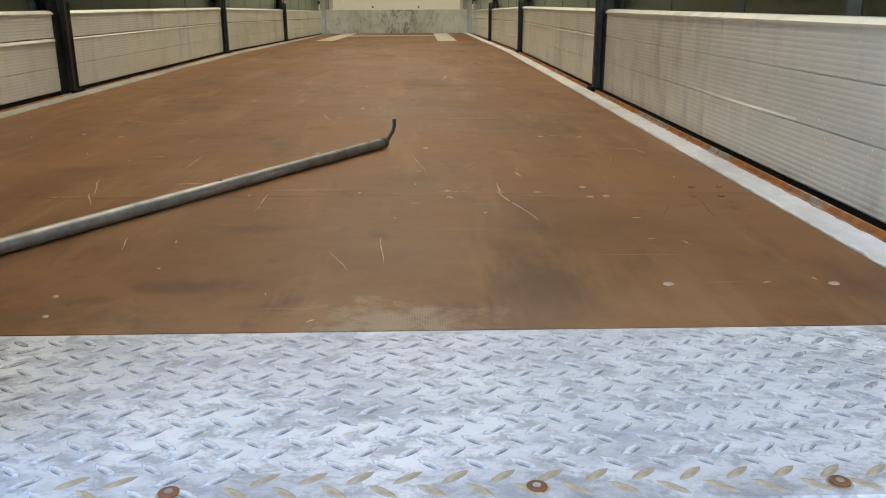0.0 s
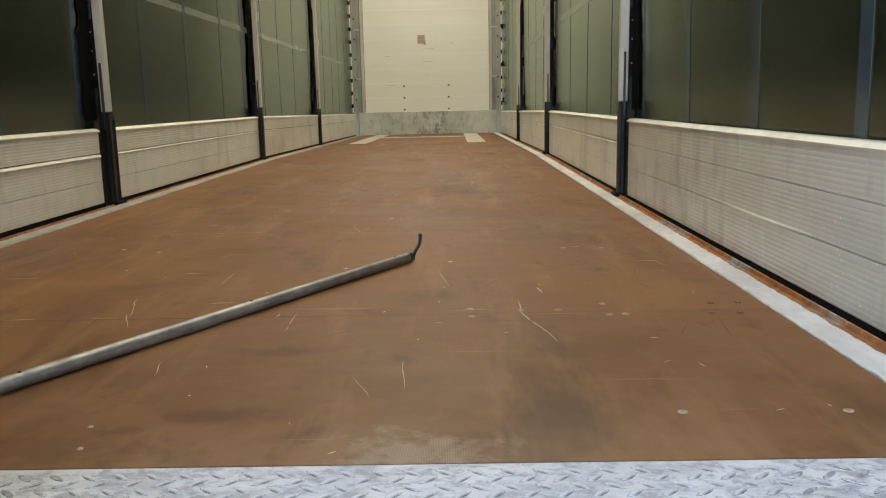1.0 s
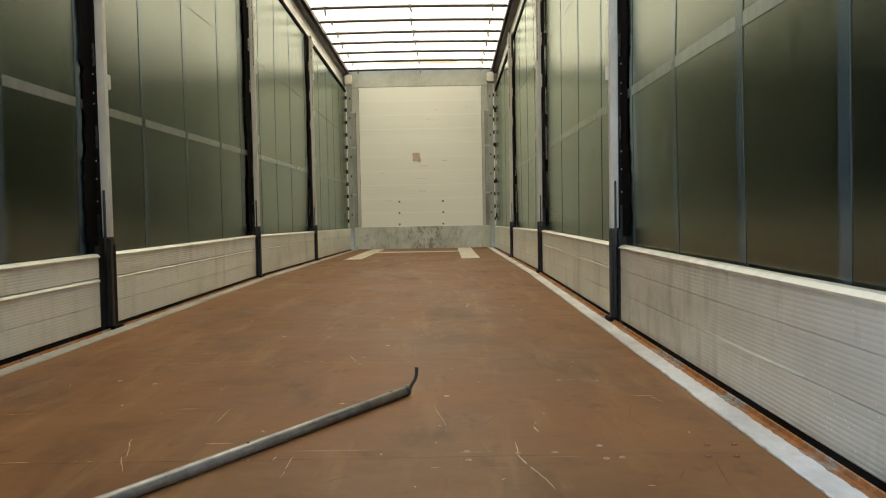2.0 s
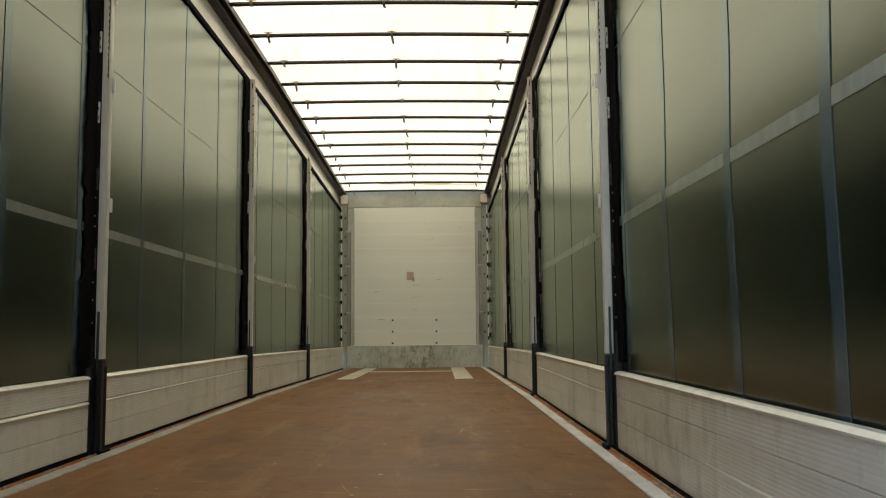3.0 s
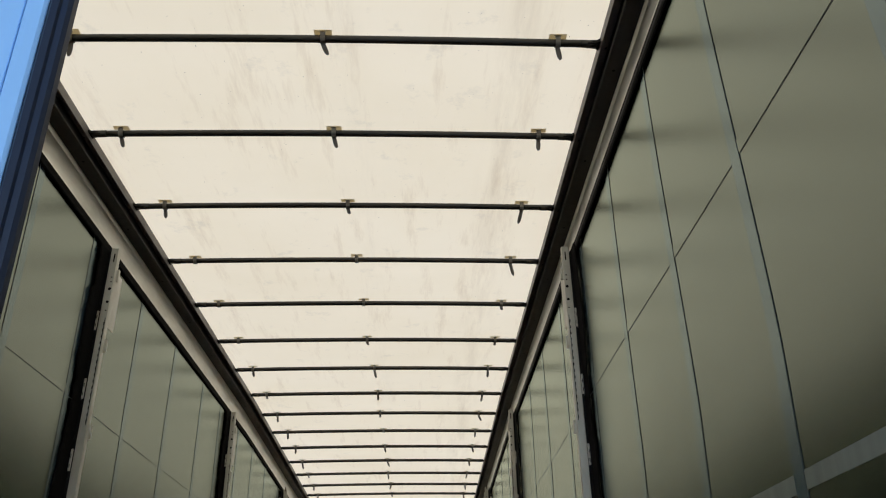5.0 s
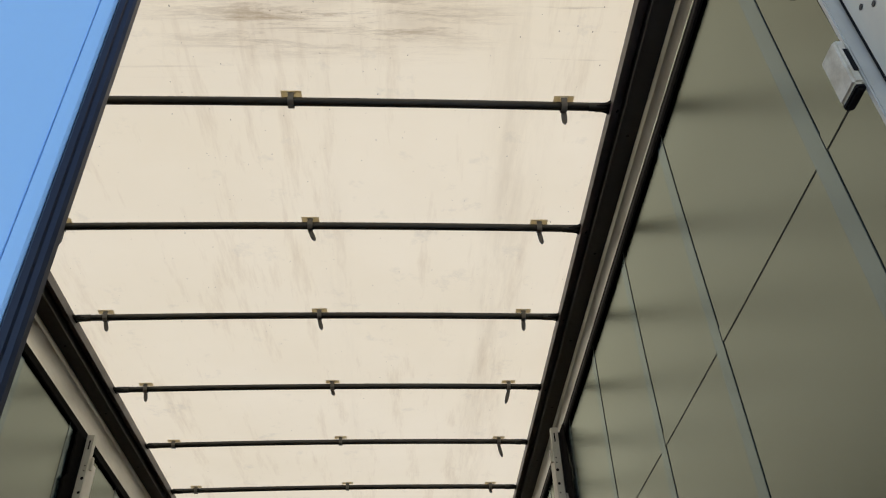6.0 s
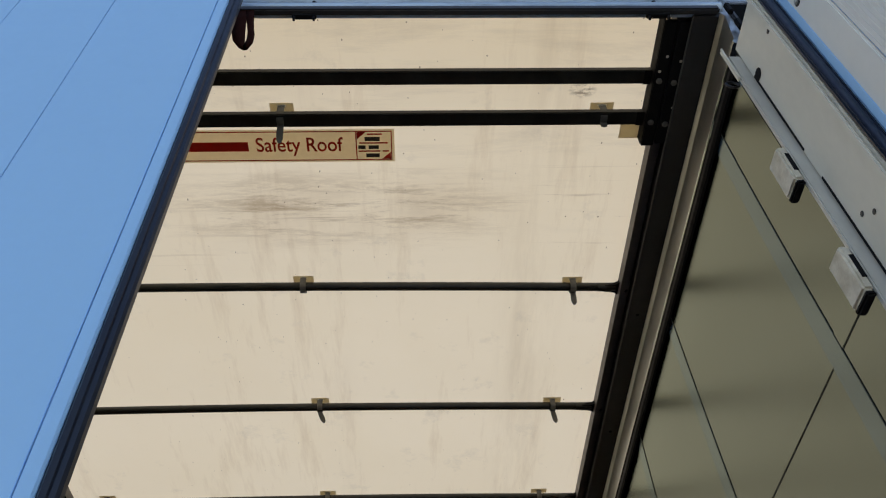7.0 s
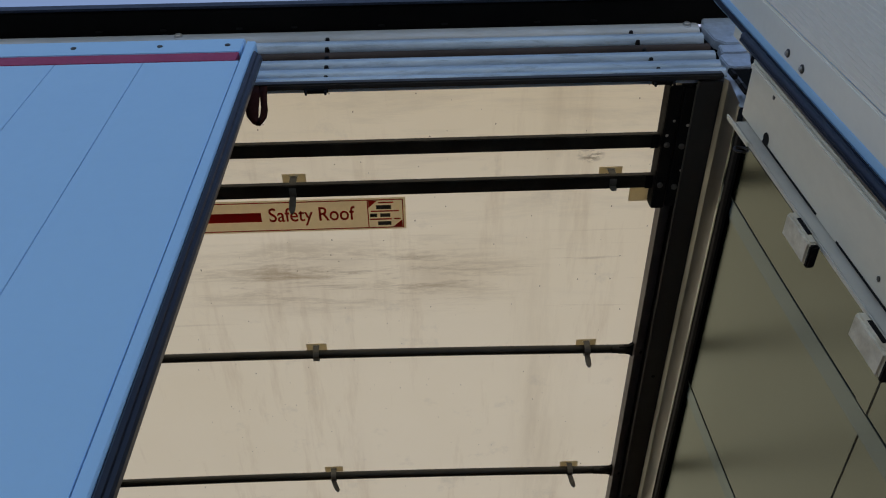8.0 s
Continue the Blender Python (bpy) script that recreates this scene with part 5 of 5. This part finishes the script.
# hanging strap loop beside the door edge
loop = thing("strap_loop", "dark maroon strap loop hanging from the rear header", "strap", at=(-0.03, -0.325, 3.05))
bm = bmesh.new()
PTS = [(-0.048, 3.07, 0.016), (-0.045, 3.00, 0.018), (-0.040, 2.935, 0.019), (-0.030, 2.880, 0.016), (-0.016, 2.838, 0.008), (-0.006, 2.826, 0.005), (0.001, 2.868, 0.008), (-0.002, 2.915, 0.009), (-0.010, 2.96, 0.009), (-0.018, 3.01, 0.010), (-0.026, 3.07, 0.012)]
rows = []
for x, z, w in PTS:
    rows.append([bm.verts.new((x + dx, -0.325 + dy, z)) for dx, dy in ((-w, -0.005), (w, -0.005), (w, 0.005), (-w, 0.005))])
for a, b in zip(rows, rows[1:]):
    for q in range(4):
        bm.faces.new((a[q], a[(q + 1) % 4], b[(q + 1) % 4], b[q]))
bm.faces.new(rows[0])
bm.faces.new(rows[-1])
part("strap", bm, MAROON, loop, smooth=True)

# ---- rear corner posts ----
for s in (-1, 1):
    cp = thing("rear_corner_post", "off-white steel rear corner post with holes and slots", "corner post", "rear corner posts", "structure", at=(s * 1.26, -0.4, 0))
    part("cheek", box(s * 1.265, s * 1.285, -0.511, -0.352, -0.14, 2.755, 0.003), CORNER, cp)
    part("front_lip", box(s * 1.236, s * 1.286, -0.351, -0.337, -0.14, 2.722, 0.003), POST, cp)
    part("rear_lip", box(s * 1.256, s * 1.2645, -0.502, -0.487, -0.14, 2.745, 0.003), CORNER, cp)
    part("outer_skin", box(s * 1.2865, s * 1.33, -0.485, -0.330, -0.14, 2.745, 0.004), CORNER, cp)
    part("portal_plate", box(s * 1.356, s * 1.47, -0.325, -0.300, 2.70, 3.098, 0.002), MATT_BLACK, cp)
    part("head_plate", box(s * 1.3415, s * 1.3545, -0.335, -0.312, 2.76, 3.045, 0.003), RAIL_DARK, cp)
    for z in (2.80, 2.90, 3.0):
        part("latch_lug", box(s * 1.325, s * 1.340, -0.352, -0.336, z, z + 0.05, 0.003), BLACK, cp)
    part("gasket", tube([(s * 1.276, -0.522, -0.1), (s * 1.276, -0.522, 2.87)], 0.010, 10), GASKET, cp, "black door gasket", smooth=True)
    part("gasket_fin", box(s * 1.260, s * 1.270, -0.523, -0.512, -0.1, 2.86, 0.003), GASKET, cp)
    for z0, z1 in ((2.276, 2.602), (1.842, 2.175), (1.39, 1.74)):
        part("slot", box(s * 1.2635, s * 1.2652, -0.361, -0.356, z0, z1), BLACK, cp)
    part("hole", disc(s * 1.2645, -0.372, 2.585, 0.017, -0.001 * s, "x", 14), BLACK, cp)
    for y, z in ((-0.486, 2.592), (-0.477, 2.598), (-0.392, 2.01), (-0.42, 1.98), (-0.41, 1.63)):
        part("rivet", disc(s * 1.2645, y, z, 0.006, -0.0015 * s, "x", 8), RAIL_DARK, cp)
    part("top_tab", box(s * 1.231, s * 1.2355, -0.352, -0.337, 2.61, 2.765, 0.002), CORNER, cp)
    part("filler", box(s * 1.272, s * 1.31, -0.325, -0.300, -0.1, 2.69), BLACK, cp)
    if s > 0:
        for z0 in (2.185, 1.852):
            blk = part("buffer_block", box(s * 1.214, s * 1.2355, -0.350, -0.292, z0, z0 + 0.118, 0.005), BLOCK, cp, "weathered off-white buffer block")
            part("buffer_end", box(s * 1.215, s * 1.2345, -0.349, -0.293, z0 - 0.014, z0 - 0.001, 0.004), BLACK, blk)
            part("buffer_slot", box(s * 1.224, s * 1.233, -0.3515, -0.3495, z0 + 0.03, z0 + 0.09), BLACK, blk)
        part("ring_eye", tube([(1.240 + 0.016 * math.cos(a), -0.305 + 0.004 * math.sin(a), 2.655 + 0.020 * math.sin(a)) for a in [math.tau * k / 14 for k in range(15)]], 0.0035, 8, caps=False), BRACKET, cp)

# ---- rear doors ----
door = thing("rear_door", "closed pale blue rear door leaf with red strip and black gasket", "door", "rear doors", at=(-1.27, -0.4, -0.1))
Y = -0.436
BOARDS = [-1.28, -1.045, -0.806, -0.566, -0.327, -0.0662]
for x0, x1 in zip(BOARDS, BOARDS[1:]):
    part("door_panel", box(x0 + 0.0008, x1 - 0.0008, Y, Y + 0.028, -0.10, 2.990, 0.0007), DOOR, door)
part("red_strip", box(-1.28, -0.076, Y - 0.001, Y + 0.02, 2.9915, 3.047, 0.001), RED, door, "red reflective strip")
part("top_rail", box(-1.28, -0.072, Y - 0.002, Y + 0.028, 3.0485, 3.145, 0.003), DOOR, door)
for x in (-0.115, -0.306, -0.548, -0.79, -1.03):
    part("rivet", disc(x, Y - 0.002, 3.096, 0.008, -0.003, "y", 10), RAIL_DARK, door)
part("edge_profile", run([(-0.0635, Y + 0.028), (-0.0635, Y - 0.001), (-0.061, Y - 0.006), (-0.040, Y - 0.006), (-0.0365, Y - 0.002), (-0.0365, Y + 0.028)], [0, 1]), DOOR, door)
# the edge profile stands upright: turn its run along y into a run along z
ep = bpy.data.objects["edge_profile"]
for v in ep.data.vertices:
    x, y, z = v.co
    v.co = (x, z, -0.10 + y * 3.21)
bm = bmesh.new()
G = [(-0.036, Y - 0.001), (-0.031, Y - 0.005), (-0.024, Y - 0.001), (-0.0225, Y + 0.004), (-0.016, Y + 0.006), (-0.0125, Y + 0.012), (-0.012, Y + 0.022), (-0.018, Y + 0.03), (-0.027, Y + 0.028), (-0.036, Y + 0.03)]
lo = [bm.verts.new((x, y, -0.10)) for x, y in G]
hi = [bm.verts.new((x, y, 3.042)) for x, y in G]
for k in range(len(G)):
    bm.faces.new((lo[k], lo[(k + 1) % len(G)], hi[(k + 1) % len(G)], hi[k]))
bm.faces.new(lo)
bm.faces.new(hi)
part("gasket", bm, GASKET, door, "black rubber gasket lip")
part("lining", box(-1.25, -0.11, Y + 0.0285, Y + 0.036, -0.05, 3.03), DOOR_IN, door)

leaf = thing("rear_door", "pale blue rear door leaf swung open, ribbed ivory lining", "door", "rear doors", at=(1.31, -0.53, -0.1))
D0, D1 = -0.535, -1.78
part("core", box(1.312, 1.338, D1, D0, -0.10, 3.17, 0.003), DOOR, leaf)
part("edge_profile", box(1.294, 1.340, D0 + 0.001, D0 + 0.020, -0.10, 3.17, 0.006), DOOR, leaf)
# sky reflection on the glossy white frame edge, painted as a blue strip
part("edge_sky_gleam", box(1.2972, 1.2998, D0 - 0.024, D0 - 0.004, -0.09, 3.15, 0.001), DOOR, leaf, "edge strip in the blue of its sky reflection")
part("margin", box(1.300, 1.3115, D0 - 0.098, D0, -0.09, 3.15, 0.003), DOOR_IN, leaf)
part("gasket", box(1.290, 1.2995, D0 - 0.002, D0 + 0.012, -0.09, 3.15, 0.003), GASKET, leaf)


def ribbed_lining(y0, y1):
    """Vertical fine ribs pressed into the lining."""
    bm = bmesh.new()
    n = int((y0 - y1) / 0.011)
    pts = []
    for k in range(n):
        y = y0 - (y0 - y1) * k / n
        pts += [(1.3075, y), (1.3075, y - 0.0075), (1.3092, y - 0.0085), (1.3092, y - 0.0100)]
    pts.append((1.3075, y1))
    rows = [[bm.verts.new((x, y, z)) for x, y in pts] for z in (-0.08, 3.14)]
    for k in range(len(pts) - 1):
        bm.faces.new((rows[0][k], rows[0][k + 1], rows[1][k + 1], rows[1][k]))
    back = [[bm.verts.new((1.3116, y, z)) for y in (y0, y1)] for z in (-0.08, 3.14)]
    bm.faces.new((back[0][0], back[0][1], back[1][1], back[1][0]))
    return bm


part("lining", ribbed_lining(D0 - 0.100, D1 + 0.05), DOOR_IN, leaf)
for y, z in ((-0.578, 2.635), (-0.576, 2.55), (-0.578, 1.915), (-0.578, 1.21)):
    bolt = part("bolt", disc(1.300, y, z, 0.0105, -0.003, "x", 12), RAIL_DARK, leaf)
    part("bolt_head", disc(1.2968, y, z, 0.0066, -0.004, "x", 6), STEEL, bolt)
for z in (0.3, 1.3, 2.3, 2.85):
    part("hinge", box(1.296, 1.345, D0 + 0.006, D0 + 0.05, z, z + 0.12, 0.006), WHITE, leaf)

leaf.location += Vector((-0.010, 0.006, 0))

# ---- roof pole on the floor ----
A, B = Vector((0.291, 1.203, 0.0145)), Vector((-0.556, -0.285, 0.0145))
pole = thing("roof_pole", "long galvanised steel pole with a bent hook, lying on the floor", "pole", at=tuple(B - Vector((0, 0, 0.0145))))
part("tube", tube([B, B.lerp(A, 0.33), B.lerp(A, 0.66), A], 0.0135, 18), POLE, pole, smooth=True)
d = (A - B).normalized()
part("end_collar", tube([A - 0.012 * d, A + 0.006 * d], 0.0145, 18), RAIL_DARK, pole)
part("hook", tube([A + 0.004 * d, A + 0.018 * d + Vector((0, 0, 0.003)), A + 0.030 * d + Vector((0.001, 0, 0.014)), A + 0.046 * d + Vector((0.002, 0, 0.026)), A + 0.054 * d + Vector((0.002, 0, 0.040)),
                   A + 0.055 * d + Vector((0.002, 0, 0.060))], [0.0065, 0.0065, 0.005, 0.005, 0.005, 0.006], 10), BOW, pole, "dark bent steel hook", smooth=True)
for f in (0.955, 0.62, 0.3):
    c = B.lerp(A, f)
    part("dent", disc(c.x, c.y, c.z + 0.0130, 0.004, 0.0012, "z", 8), BLACK, pole)
